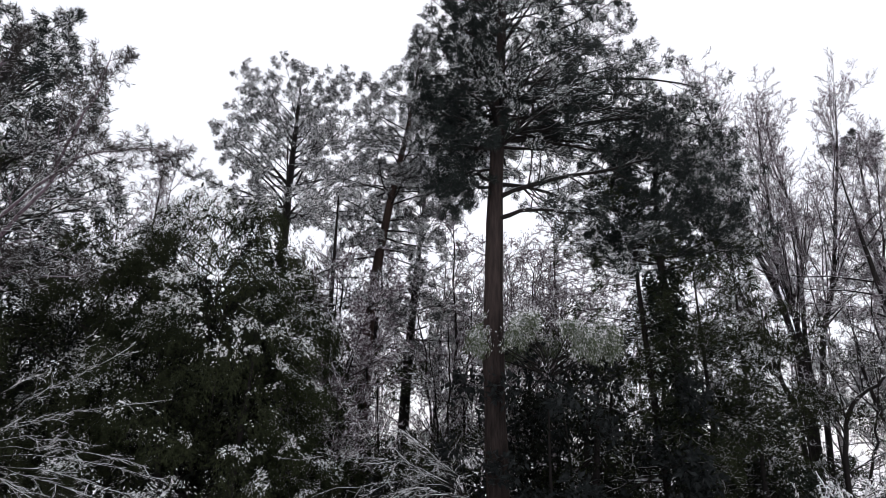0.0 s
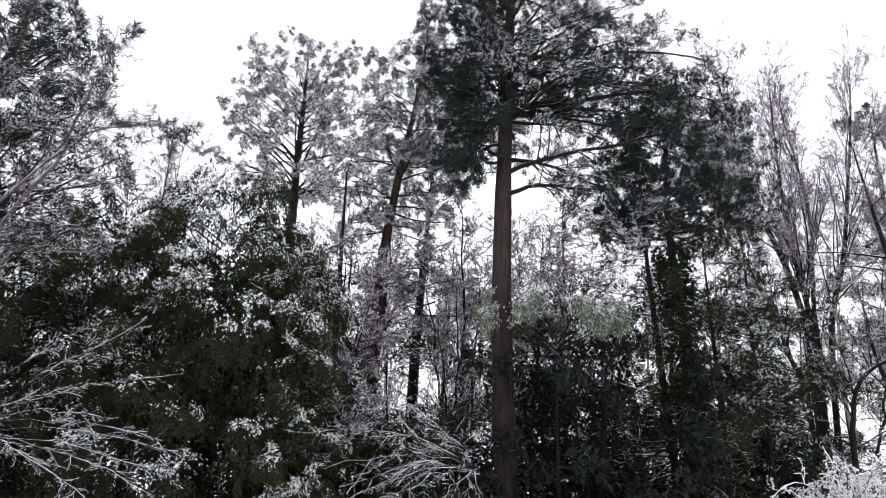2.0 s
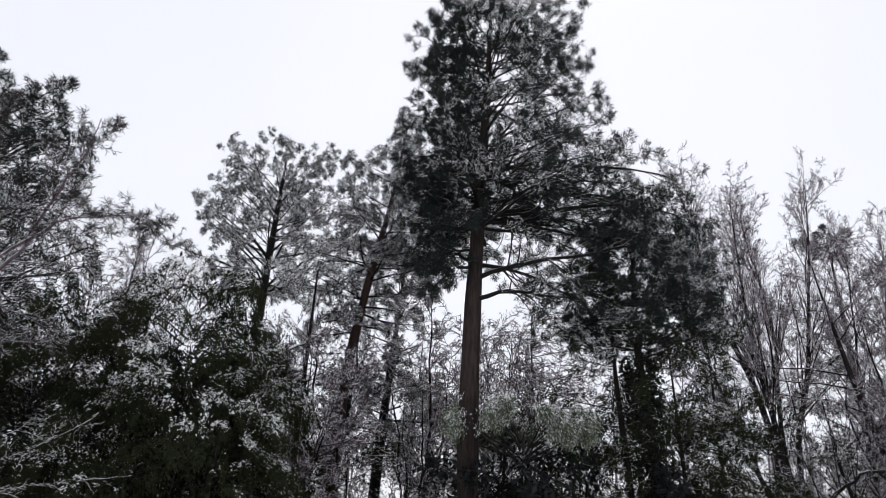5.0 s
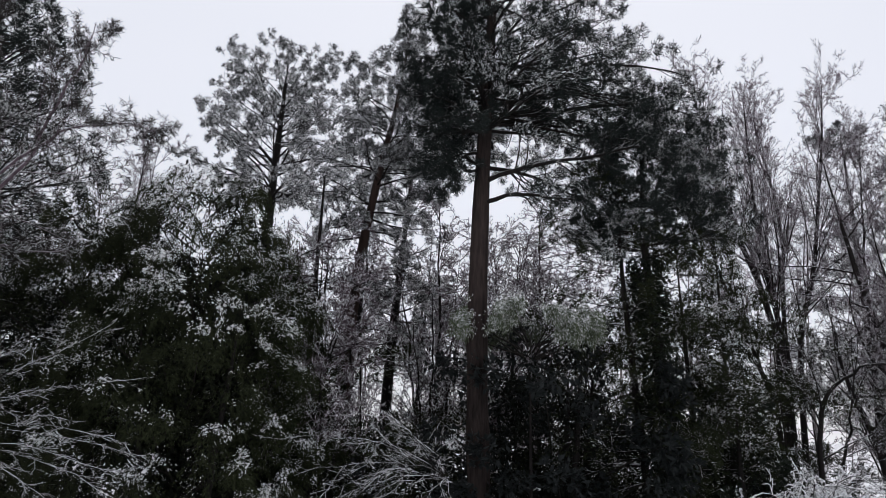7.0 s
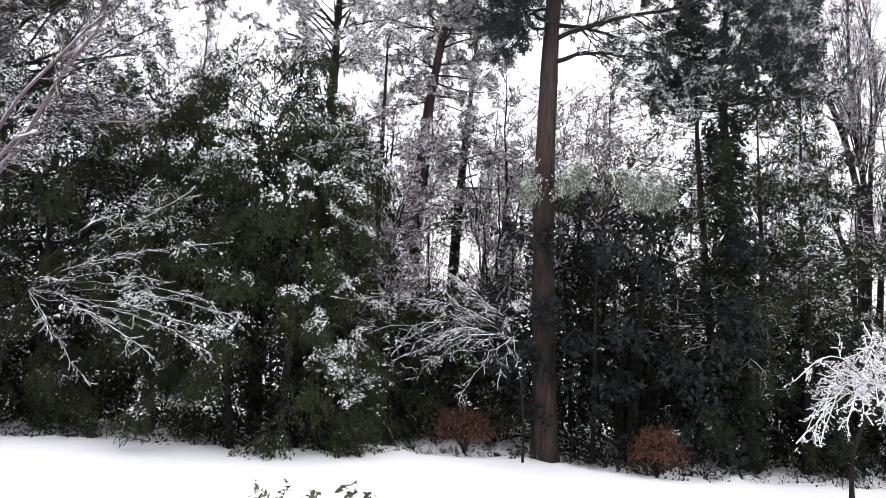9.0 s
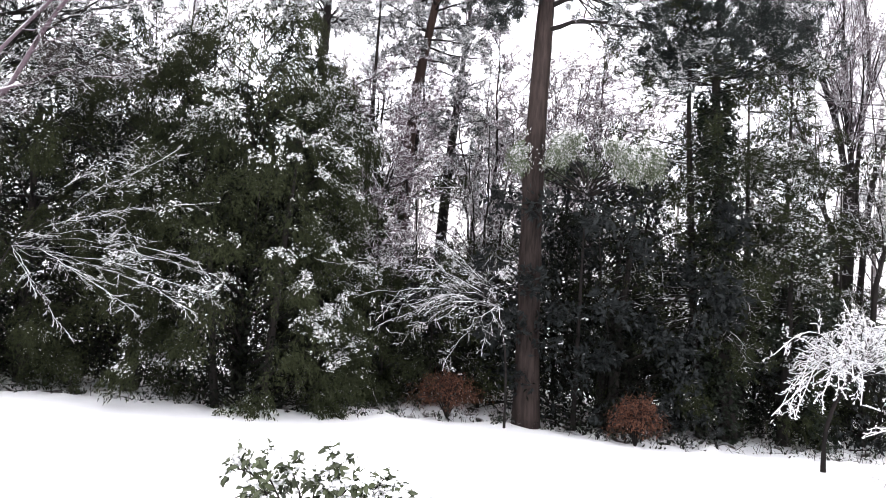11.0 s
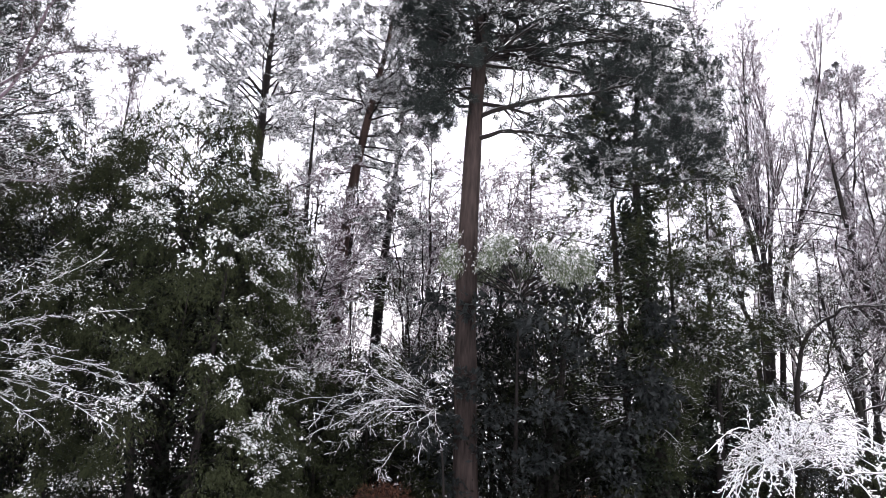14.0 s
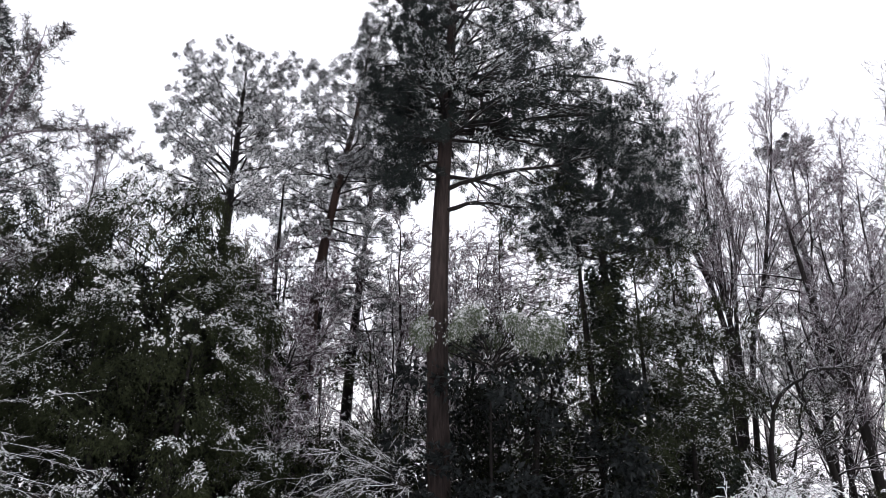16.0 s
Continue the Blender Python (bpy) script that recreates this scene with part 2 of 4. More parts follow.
def patchy(p, scale, seed):
    """Smooth value noise of points, about 0 to 1, for patches of snow."""
    q = p * scale + seed * 7.3
    v = np.sin(q[:, 0] * 1.7 + np.sin(q[:, 1] * 1.3 + q[:, 2])) + np.sin(q[:, 1] * 2.1 + np.sin(q[:, 2] * 1.7)) + np.sin(q[:, 2] * 1.9 + q[:, 0])
    return 0.5 + v / 6


def rail(pts, n):
    """A smooth line through a few points, resampled to n + 1 points."""
    pts = np.asarray(pts, float)
    t = np.linspace(0, 1, len(pts))
    u = np.linspace(0, 1, n + 1)
    out = np.stack([np.interp(u, t, pts[:, c]) for c in range(3)], 1)
    for _ in range(3):
        out[1:-1] = (out[:-2] + 2 * out[1:-1] + out[2:]) / 4
    return out


# ---------------------------------------------------------------- ground
EDGE_X = [-40, -20, -8, -5.9, -3.15, -1.3, 1.0, 2.86, 6.3, 8, 20, 40]
EDGE_Y = [4, 8.5, 11.5, 11.9, 12.5, 13.0, 13.5, 12.5, 13.2, 13.4, 13, 10]


def ground_z(x, y):
    """The lawn falls away from the house and to the right, and levels out in the wood."""
    x, y = np.asarray(x, float), np.asarray(y, float)
    xx, yy = 16 * np.tanh(x / 16), np.where(y > 16, 16 + 10 * np.tanh((y - 16) / 10), y)
    yy = np.where(yy < 2, 2 + 2 * np.tanh((yy - 2) / 2), yy)
    z = -0.0335 * (xx + 1.1) - 0.0707 * (yy - 5.4)
    return z + 0.02 * np.sin(x * 0.9 + 0.4 * y) * np.sin(y * 0.7 - 0.3 * x) + 0.01 * np.sin(x * 2.3 + y) * np.sin(y * 1.9)


def build_ground():
    axis_x = np.concatenate([-np.geomspace(600, 16, 14), np.linspace(-15, 15, 121), np.geomspace(16, 600, 14)])
    axis_y = np.concatenate([-np.geomspace(600, 10, 12), np.linspace(-8, 19, 109), np.geomspace(20, 900, 16)])
    gx, gy = np.meshgrid(axis_x, axis_y)
    rng = np.random.default_rng(5)
    z = ground_z(gx, gy) + rng.normal(0, 0.006, gx.shape) * (np.abs(gx) < 16)
    past = gy - np.interp(gx, EDGE_X, EDGE_Y)
    z -= 0.10 * np.clip(past / 0.5, 0, 1) * (np.abs(gx) < 30) * (gy < 30)
    z += np.where((past > 0) & (np.abs(gx) < 16) & (gy < 20), rng.normal(0, 0.045, gx.shape), 0)
    nx, ny = len(axis_x), len(axis_y)
    i = (np.arange(ny - 1)[:, None] * nx + np.arange(nx - 1)[None]).ravel()
    s = Soup().add(np.stack([gx, gy, z], -1), np.stack([i, i + 1, i + nx + 1, i + nx], 1))
    me = s.mesh("ground", SNOW)
    me.materials.append(LITTER)
    me.polygons.foreach_set("material_index", (past.ravel()[i] > 0.55).astype(np.int32))
    tagged(new("ground", me), "snow-covered lawn running into a littered woodland floor", "ground", kind="structure")


build_ground()


def gz(x, y):
    return float(ground_z(x, y))


# ---------------------------------------------------------------- trees
def trunk_of(pts, radius, n, sides=10, tip=0.25, flare=1.25):
    """Trunk line and radii through a few points, with a flared foot."""
    line = rail(pts, n)
    r = radius * (1 - (1 - tip) * np.linspace(0, 1, n + 1) ** 1.5)
    r[0] *= flare
    r[1] *= 1 + (flare - 1) * 0.3
    return line[None], r[None]


def rough_tube(soup, rng, line, r, sides=10, amount=0.06):
    rr = r * rng.uniform(1 - amount, 1 + amount, r.shape)
    return tubes(soup, line, rr, sides)


def fur(soup, rng, p, d, n, length, width):
    """Snow caught on tufts: white blades lying over them along d, and a small lump on each."""
    needles(soup, rng, p + np.array([0, 0, 0.02]), unit(d + np.array([0, 0, 0.35])), n, length, width, 0.55, jitter=0.03)
    return lumps(soup, rng, p + rng.normal(0, 0.03, p.shape) + np.array([0, 0, 0.03]), width * rng.uniform(0.9, 2.0, len(p)), 0.6)


def pine(name, x, y, pts, radius, label, crown, limbs, rng_seed, needle=NEEDLE, bark=BARK, own_limbs=(), tuft=(0.1, 0.016), n_tuft=17,
         subs=9, twigs=5, snow=0.15, lift=0.15, sides=10, twig_mat=TWIG, group="pine trees", hang=-0.1, start=0.2, steep=0.5, flat=0.6, even=1.0, sag=0.012, bunch=0.66):
    """A pine. pts: trunk points from its foot; crown(z, side): reach of the limbs at the height z; own_limbs: single limbs as point lists."""
    rng = np.random.default_rng(rng_seed)
    z0 = gz(x, y) - 0.05
    root = thing(name, x, y, z0, label, "tree", group)
    o = np.array([x, y, z0])
    pts = np.asarray(pts, float) - o
    tl, tr = trunk_of(pts, radius, 26, sides, 0.1)
    part("trunk", rough_tube(Soup(), rng, tl, tr, sides), bark, root)
    lo, hi, n = limbs
    zs = np.sort(rng.uniform(0, 1, n)) ** even * (hi - lo) + lo
    zs[-7:] = hi - np.array([0.45, 0.35, 0.25, 0.15, 0.05, 0.0, 0.0])
    # each limb rises from the trunk to its tip at the height zs
    az = np.arange(n) * 2.399 + rng.normal(0, 0.35, n)
    reach = np.array([crown(z, math.cos(a)) for z, a in zip(zs, az)]) * rng.uniform(0.72, 1.08, n)
    f = (zs - lo) / (hi - lo)
    zt, rise = tl[0, :, 2], lift + steep * f + rng.normal(0, 0.1, n)
    zl = np.clip(zs - z0 - rise * reach, 0.3, zt[-1])
    px = np.stack([np.interp(zl, zt, tl[0, :, c]) for c in range(3)], 1)
    pr = np.interp(zl, zt, tr[0])
    d = np.stack([np.cos(az) * reach, np.sin(az) * reach, zs - z0 - zl], 1)
    lines = grow(rng, px, d, np.linalg.norm(d, axis=1), 8, 0.085, (0, 0, sag))
    rad = taper(np.clip(pr * 0.3, 0.012, 0.05), 8, 0.2)
    for e, q in zip(lines, rad):
        part("limb", tubes(Soup(), e[None], q[None], 5), BARK_DARK, root)
    if len(own_limbs):
        extra = np.stack([rail(np.asarray(p) - o, 8) for p, r in own_limbs])
        extra[:, 1:-1] += rng.normal(0, 0.025, extra[:, 1:-1].shape)
        er = np.stack([np.linspace(r, r * 0.3, 9) for p, r in own_limbs])
        for e, q in zip(extra, er):
            part("limb", rough_tube(Soup(), rng, e[None], q[None], 6), bark if bark is not BARK else BARK_DARK, root)
        lines, rad = np.concatenate([lines, extra, extra]), np.concatenate([rad, er, er])
    # side boughs, each ending in a bunch of short tufted twigs
    s1 = sprout(rng, lines, rad, subs, start, 1.0, 50, 0.38, flat, 0.1)
    l1 = grow(rng, s1[0], s1[1], np.clip(s1[2], 0.22, 0.9), 4, 0.16, (0, 0, sag * 2.5))
    r1 = taper(np.clip(s1[3], 0.006, 0.022), 4)
    s2 = sprout(rng, l1, r1, twigs, bunch, 1.0, 48, 0.4, 0.3, 0.2)
    l2 = grow(rng, s2[0], s2[1], np.clip(s2[2], 0.09, 0.17) * (1.6 if bunch < 0.4 else 1.0), 1, 0.2, (0, 0, 0.05))
    r2 = taper(np.clip(s2[3], 0.0035, 0.008), 1, 0.6)
    tw = Soup()
    tubes(tw, l1, r1, 3)
    slivers(tw, rng, l2, r2)
    part("twig_mass", tw, twig_mat, root, kind="stuff")
    tips = np.concatenate([l2[:, -1], l1[:, -1], lines[:, -1]])
    td = np.concatenate([l2[:, -1] - l2[:, 0], l1[:, -1] - l1[:, -2], lines[:, -1] - lines[:, -2]])
    own = np.concatenate([np.repeat(np.arange(len(l1)), twigs), np.arange(len(l1)), len(l1) + np.arange(len(lines))])
    way = unit(unit(td) * 0.7 + np.array([0, 0, hang]))
    part("crown", needles(Soup(), rng, tips, way, n_tuft, tuft[0], tuft[1], 0.8, jitter=0.03), needle, root, kind="stuff")
    if snow:
        # snow settles bunch by bunch
        bunches = np.concatenate([l1[:, -1], lines[:, -1]])
        score = patchy(bunches + o, 1.1, rng_seed) + rng.normal(0, 0.13, len(bunches))
        keep = (score[own] + rng.normal(0, 0.05, len(tips))) > 1 - snow
        part("snow_cover", fur(Soup(), rng, tips[keep], way[keep], 9, tuft[0] * 0.75, 0.013), SNOW, root, "wet white snow on the needles", kind="stuff")
    return root


def bare_tree(name, x, y, stems, label, seed, bark=BARK_DARK, twig=TWIG_FROST, limbs=9, steps=((8, 0.42), (7, 0.42), (3, 0.65)), first=0.25, angle=38,
              up=0.25, thin=0.0062, group="bare trees", ratio=0.42, pull=0.03, wob=0.1, sides=8, fall=0.55, spread=46):
    """A leafless tree. stems: (points, radius) lists. steps: shoots per line and their length ratio, level by level."""
    rng = np.random.default_rng(seed)
    z0 = gz(x, y) - 0.05
    root = thing(name, x, y, z0, label, "tree", group)
    o = np.array([x, y, z0])
    tls, trs = [], []
    for pts, radius in stems:
        tl, tr = trunk_of(np.asarray(pts, float) - o, radius, 22, sides, 0.1, 1.2)
        tl[0, 1:] += np.cumsum(rng.normal(0, 1, (22, 3)), 0) * (0.016 if radius > 0.085 else 0.035)
        part("trunk", rough_tube(Soup(), rng, tl, tr, sides), bark, root)
        tls.append(tl)
        trs.append(tr)
    lines, rad = np.concatenate(tls), np.concatenate(trs)
    s = sprout(rng, lines, rad, limbs, first, 0.98, angle, ratio, 0.1, up, 0.6, fall)
    lines = grow(rng, s[0], s[1], s[2], 7, wob, (0, 0, pull))
    rad = taper(np.clip(s[3] * 0.62, thin * 1.4, 0.045), 7, 0.2)
    tw = Soup()
    for e, q in zip(lines, rad):
        part("limb", tubes(Soup(), e[None], q[None], 5), bark, root)
    for lvl, (n, ra) in enumerate(steps):
        s = sprout(rng, lines, rad, n, 0.12, 1.0, spread, ra, 0.2, up * 0.4, 0.55, 0.5)
        seg = (4, 3, 2)[min(lvl, 2)]
        lines = grow(rng, s[0], s[1], np.maximum(s[2], 0.1), seg, wob * 1.5, (0, 0, pull))
        rad = taper(np.clip(s[3], thin, 0.03), seg, 0.5)
        if lvl == 2:
            slivers(tw, rng, lines[:, [0, -1]], np.maximum(rad, thin * 0.9))
        elif lvl:
            spikes(tw, lines[:, [0, -1]], np.maximum(rad, thin * 0.9))
        else:
            tubes(tw, lines, rad, 3, thin * 0.75)
    part("twig_mass", tw, twig, root, kind="stuff")
    return root


def evergreen(name, x, y, height, reach, label, seed, mat=CEDAR, clumps=200, leaf=(0.075, 0.023), per=4, spray=8, droop=0.8, snow=0.15, clump=0.32,
              lump=0.023, group="evergreens", low=0.02, profile=None, trunk_r=0.12, stems=1, hearts=(), category="tree", fill=0.35, ragged=0.55):
    """A dense evergreen: a lumpy crown of drooping clumps round its stems. profile(f): reach at the fraction f of its height; hearts: where snow lies thickest."""
    rng = np.random.default_rng(seed)
    z0 = gz(x, y) - 0.05
    root = thing(name, x, y, z0, label, category, group)
    for k in range(stems):
        off = rng.normal(0, 0.22 if stems > 1 else 0, 2)
        tl, tr = trunk_of([(off[0], off[1], 0), (off[0] * 1.5, off[1] * 1.5, height * 0.45), (off[0] * 2, off[1] * 2, height * 0.82)], trunk_r, 14, 8, 0.15)
        part("trunk", rough_tube(Soup(), rng, tl, tr, 8), BARK_DARK, root)
    # clump centres, even over the crown's surface, with some inside
    grid = np.linspace(low, 1, 60)
    weight = np.array([profile(a) for a in grid]) + 0.08
    # billows over the crown's surface, each a dome of clumps
    knots = max(clumps // 7, 5)
    f = np.interp((np.arange(knots) + rng.random(knots)) / knots, np.cumsum(weight) / weight.sum(), grid)
    az = np.arange(knots) * 2.399 + rng.normal(0, 0.3, knots)
    rr = np.array([profile(a) for a in f]) * reach * (1 + ragged * (2 * patchy(np.stack([np.cos(az) * 2, np.sin(az) * 2, f * height], 1), 2.1, seed) - 1.1))
    hub = np.stack([np.cos(az) * rr, np.sin(az) * rr, f * height - 0.15], 1)
    which = np.arange(clumps) % knots
    f = f[which]
    inner = rng.random(clumps) < fill * 0.6
    size = clump * 1.25 * rng.uniform(0.7, 1.25, knots)[which]
    side = unit(rng.normal(0, 1, (clumps, 3)) + np.stack([np.cos(az[which]), np.sin(az[which]), np.full(clumps, 0.35)], 1) * 0.8)
    rel = side[:, 2]
    c = hub[which] + side * (size * np.where(inner, 0.35, 1.0) * rng.uniform(0.8, 1.05, clumps))[:, None] * np.array([0.85, 0.85, 0.8])
    c[:, 2] = np.clip(c[:, 2], clump * 0.7, height)
    rr = np.hypot(c[:, 0], c[:, 1])
    base = np.stack([0.12 * hub[:, 0], 0.12 * hub[:, 1], np.maximum(hub[:, 2] - 0.45 * np.hypot(hub[:, 0], hub[:, 1]) - 0.1, 0.05)], 1)
    mid = (base + hub) / 2 + rng.normal(0, 0.1, hub.shape)
    lines = np.stack([base, mid, hub], 1)
    part("branch_mass", tubes(Soup(), lines, taper(np.full(knots, 0.025), 2, 0.3), 3), BOUGH, root, kind="stuff")
    rc = clump * rng.uniform(0.65, 1.3, clumps)
    fo = Soup()
    if spray:
        # drooping sprays fanned out from each clump, feathered with fine scale leaves
        out = unit(np.stack([c[:, 0], c[:, 1], np.full(clumps, 0.01)], 1))
        aim = unit(np.repeat(out, spray, 0) + rng.normal(0, 0.65, (clumps * spray, 3)) * np.array([1, 1, 0.5]) + np.array([0, 0, 0.25]))
        at = np.repeat(c, spray, 0) + rng.normal(0, 0.07, (clumps * spray, 3))
        fronds = grow(rng, at, aim, np.repeat(rc, spray) * rng.uniform(0.8, 1.5, clumps * spray), 5, 0.12, (0, 0, -0.42 * droop))
        tan = unit(np.gradient(fronds, axis=1))
        p, way = fronds[:, 1:].reshape(-1, 3), tan[:, 1:].reshape(-1, 3)
        needles(fo, rng, p, unit(way * 0.8 + np.array([0, 0, -0.45 * droop])), per, leaf[0], leaf[1], 0.45, jitter=0.03)
    else:
        out = unit(np.stack([c[:, 0], c[:, 1], 0.5 * rr + 0.2], 1))
        u = unit(rng.normal(0, 1, (clumps, per, 3)) + 0.8 * out[:, None])
        p = (c[:, None] + u * (rc[:, None, None] * rng.uniform(0.45, 1.0, (clumps, per, 1))) * np.array([1, 1, 0.8])).reshape(-1, 3)
        # leaves stand in rosettes of five
        p = np.repeat(p[::5], 5, 0)[:len(p)]
        way = unit(np.repeat(u.reshape(-1, 3)[::5], 5, 0)[:len(p)] * 0.7 + rng.normal(0, 0.55, p.shape) + np.array([0, 0, -0.5 * droop]))
        leaves(fo, rng, p, way, 1, leaf[0], leaf[1], 0.2, 0.1, 0.0, flat=0.8)
    part("crown", fo, mat, root, kind="stuff")
    # Near-black filler leaves paint the shade inside the crown and close see-through gaps.
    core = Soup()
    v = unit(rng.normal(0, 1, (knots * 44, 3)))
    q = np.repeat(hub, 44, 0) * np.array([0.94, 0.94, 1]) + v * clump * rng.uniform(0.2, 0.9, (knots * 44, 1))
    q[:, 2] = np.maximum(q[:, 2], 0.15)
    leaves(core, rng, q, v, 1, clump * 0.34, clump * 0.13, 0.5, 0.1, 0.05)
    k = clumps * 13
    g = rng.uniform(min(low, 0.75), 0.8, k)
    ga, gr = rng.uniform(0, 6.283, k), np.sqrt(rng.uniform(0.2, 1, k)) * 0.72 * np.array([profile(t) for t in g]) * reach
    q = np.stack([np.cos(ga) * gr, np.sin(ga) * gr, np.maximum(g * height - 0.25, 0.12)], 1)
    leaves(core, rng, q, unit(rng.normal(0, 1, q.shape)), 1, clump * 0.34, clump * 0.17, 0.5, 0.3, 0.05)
    part("shade_core_leaves", core, SHADE, root, kind="stuff")
    if snow:
        w = c + np.array([x, y, z0])
        score = patchy(w, 1.1, seed) + rng.normal(0, 0.1, clumps) + 0.3 * (f - 0.6) - inner * 0.3 + 0.3 * (rel - 0.35)
        heart = np.zeros(clumps)
        for hx, hy, hz, size in hearts:
            heart += np.exp(-(((w - np.array([hx, hy, hz])) / size) ** 2).sum(1))
        score += 1.3 * heart
        share = np.clip((score - (1 - snow)) / 0.3 + 0.2, 0.02, 1) * np.where(inner, 0.4, 1.0)
        each = len(p) // clumps
        top = np.clip((p[:, 2] - np.repeat(c[:, 2], each)) / np.repeat(rc, each) * 1.3 + 0.6, 0, 1)
        keep = rng.random(len(p)) < np.repeat(share, each) * top * (1.0 if spray else 0.6)
        lie = unit(way[keep] + np.array([0, 0, 0.25]))
        sn = needles(Soup(), rng, p[keep] + np.array([0, 0, 0.022]), lie, 7, leaf[0] * 0.75, leaf[1] * 0.75, 0.5, jitter=0.035)
        q = p[keep][::2] + rng.normal(0, 0.025, p[keep][::2].shape) + np.array([0, 0, 0.02])
        thick = 1 + np.minimum(np.repeat(heart, each)[keep][::2], 1.0)
        lumps(sn, rng, q, lump * thick * rng.uniform(0.4, 1.2, len(q)), 0.6)
        part("snow_cover", sn, SNOW, root, "wet white snow lying on the sprays", kind="stuff")
    return root


# ---------------------------------------------------------------- the tall pines
def main_crown(z, side):
    right = np.interp(z, [7.5, 8.6, 9.2, 9.7, 10.2, 10.9, 11.5, 12.4, 13.4, 14.3, 14.9, 15.3], [1.2, 2.0, 3.2, 4.0, 3.8, 3.2, 2.9, 3.0, 2.8, 2.2, 1.7, 0.8])
    left = np.interp(z, [6.9, 8.2, 9.0, 9.8, 10.8, 11.5, 12.2, 13.3, 14.5, 15.2], [0.9, 1.0, 1.1, 1.9, 2.0, 1.4, 1.8, 1.75, 1.6, 0.7])
    return 1.02 * float(left + (right - left) * (0.5 + 0.5 * side))


pine("pine_tree", 1.17, 13.95,
     [(1.17, 13.95, -0.75), (1.08, 13.95, 2.0), (1.02, 13.95, 4.6), (1.1, 13.95, 7.8), (1.2, 13.95, 9.5), (1.34, 13.95, 12.8), (1.4, 13.95, 15.1)],
     0.25, "tall dark pine with a bare lower trunk and snow-dusted crown", main_crown, (8.9, 15.2, 126), 11, snow=0.42, subs=11, twigs=7, n_tuft=18, lift=0.05, steep=0.5, sag=-0.015,
     own_limbs=[([(1.1, 13.9, 8.7), (1.47, 13.7, 9.09), (1.9, 13.5, 9.5), (2.8, 13.3, 9.8)], 0.07),
                ([(1.15, 13.9, 9.0), (1.9, 13.9, 9.35), (3.2, 13.9, 9.4), (4.9, 13.8, 9.5)], 0.06),
                ([(1.1, 13.9, 7.6), (2.1, 13.7, 8.0), (3.26, 13.5, 8.05), (4.3, 13.3, 8.3)], 0.06),
                ([(1.1, 13.9, 7.95), (1.9, 14.2, 8.05), (2.7, 14.4, 7.75), (3.4, 14.5, 7.5)], 0.05),
                ([(1.1, 13.9, 7.15), (1.85, 13.7, 7.38), (2.54, 13.5, 7.16), (3.1, 13.4, 7.07)], 0.05),
                ([(1.05, 13.9, 8.75), (0.42, 13.8, 8.75), (-0.3, 13.6, 8.7)], 0.05),
                ([(1.15, 13.95, 9.2), (2.4, 14.4, 9.5), (3.8, 14.6, 9.3), (4.9, 14.6, 9.2)], 0.05),
                ([(1.2, 13.95, 9.6), (2.6, 13.6, 10.2), (4.2, 13.4, 10.3), (5.4, 13.2, 9.9)], 0.045),
                ([(1.2, 13.95, 9.9), (2.5, 14.3, 10.5), (3.9, 14.6, 10.6), (4.9, 14.7, 10.2)], 0.045),
                ([(1.15, 13.95, 9.4), (2.8, 13.9, 9.8), (4.4, 13.9, 9.8), (5.6, 13.8, 9.3)], 0.045),
                ([(1.05, 13.95, 8.0), (0.5, 14.2, 8.4), (-0.2, 14.4, 8.2)], 0.04),
                ([(1.05, 13.95, 8.3), (0.5, 13.7, 8.1), (-0.1, 13.5, 7.6)], 0.04),
                ([(1.05, 13.95, 7.9), (0.65, 13.7, 7.8), (0.2, 13.5, 7.2)], 0.035)])


def right_crown(z, side):
    return float(np.interp(z, [6.4, 7.2, 8.0, 8.8, 9.4, 9.9], [1.9, 2.0, 2.0, 1.75, 1.3, 0.6]) * (1.0 + 0.18 * side))


pine("pine_tree", 5.2, 14.6,
     [(5.35, 14.57, -0.85), (5.1, 14.65, 2.0), (4.92, 14.7, 4.6), (4.75, 14.75, 6.7), (4.85, 14.75, 9.7)],
     0.17, "dark ivy-clad pine with dense crown and twiggy lower branches", right_crown, (6.3, 9.8, 84), 23, snow=0.34, lift=-0.08, steep=0.4, bark=BARK_DARK, subs=10, twigs=7, n_tuft=16)
LAYERS = dict(lift=0.0, bark=BARK_DARK, n_tuft=7, subs=9, twigs=5, group="evergreens", tuft=(0.1, 0.025), hang=-0.25, steep=0.2, sag=-0.02, bunch=0.2)
GREEN = dict(LAYERS, needle=CEDAR)
pine("cedar", 4.85, 15.0, [(4.95, 15.0, -0.9), (4.6, 15.0, 2.2), (4.32, 15.0, 6.0), (4.3, 15.0, 7.4)], 0.10, "thin evergreen with feathery see-through branches", lambda z, s: 1.9, (0.9, 7.6, 52), 29, snow=0.16, **GREEN)
pine("cedar", 5.9, 15.4, [(5.9, 15.4, -0.9), (5.85, 15.4, 3.0), (5.7, 15.4, 6.9)], 0.08, "slender dark evergreen with layered drooping branches", lambda z, s: 2.1 - 0.1 * z, (0.8, 7.4, 62), 30, snow=0.16, **GREEN)
pine("cedar", 7.0, 16.0, [(7.0, 16.0, -0.9), (6.9, 16.0, 3.0), (6.9, 16.0, 6.9)], 0.10, "thin dark evergreen with flat feathery branches", lambda z, s: 2.2 - 0.2 * z, (0.8, 7.2, 58), 31, snow=0.2, **GREEN)
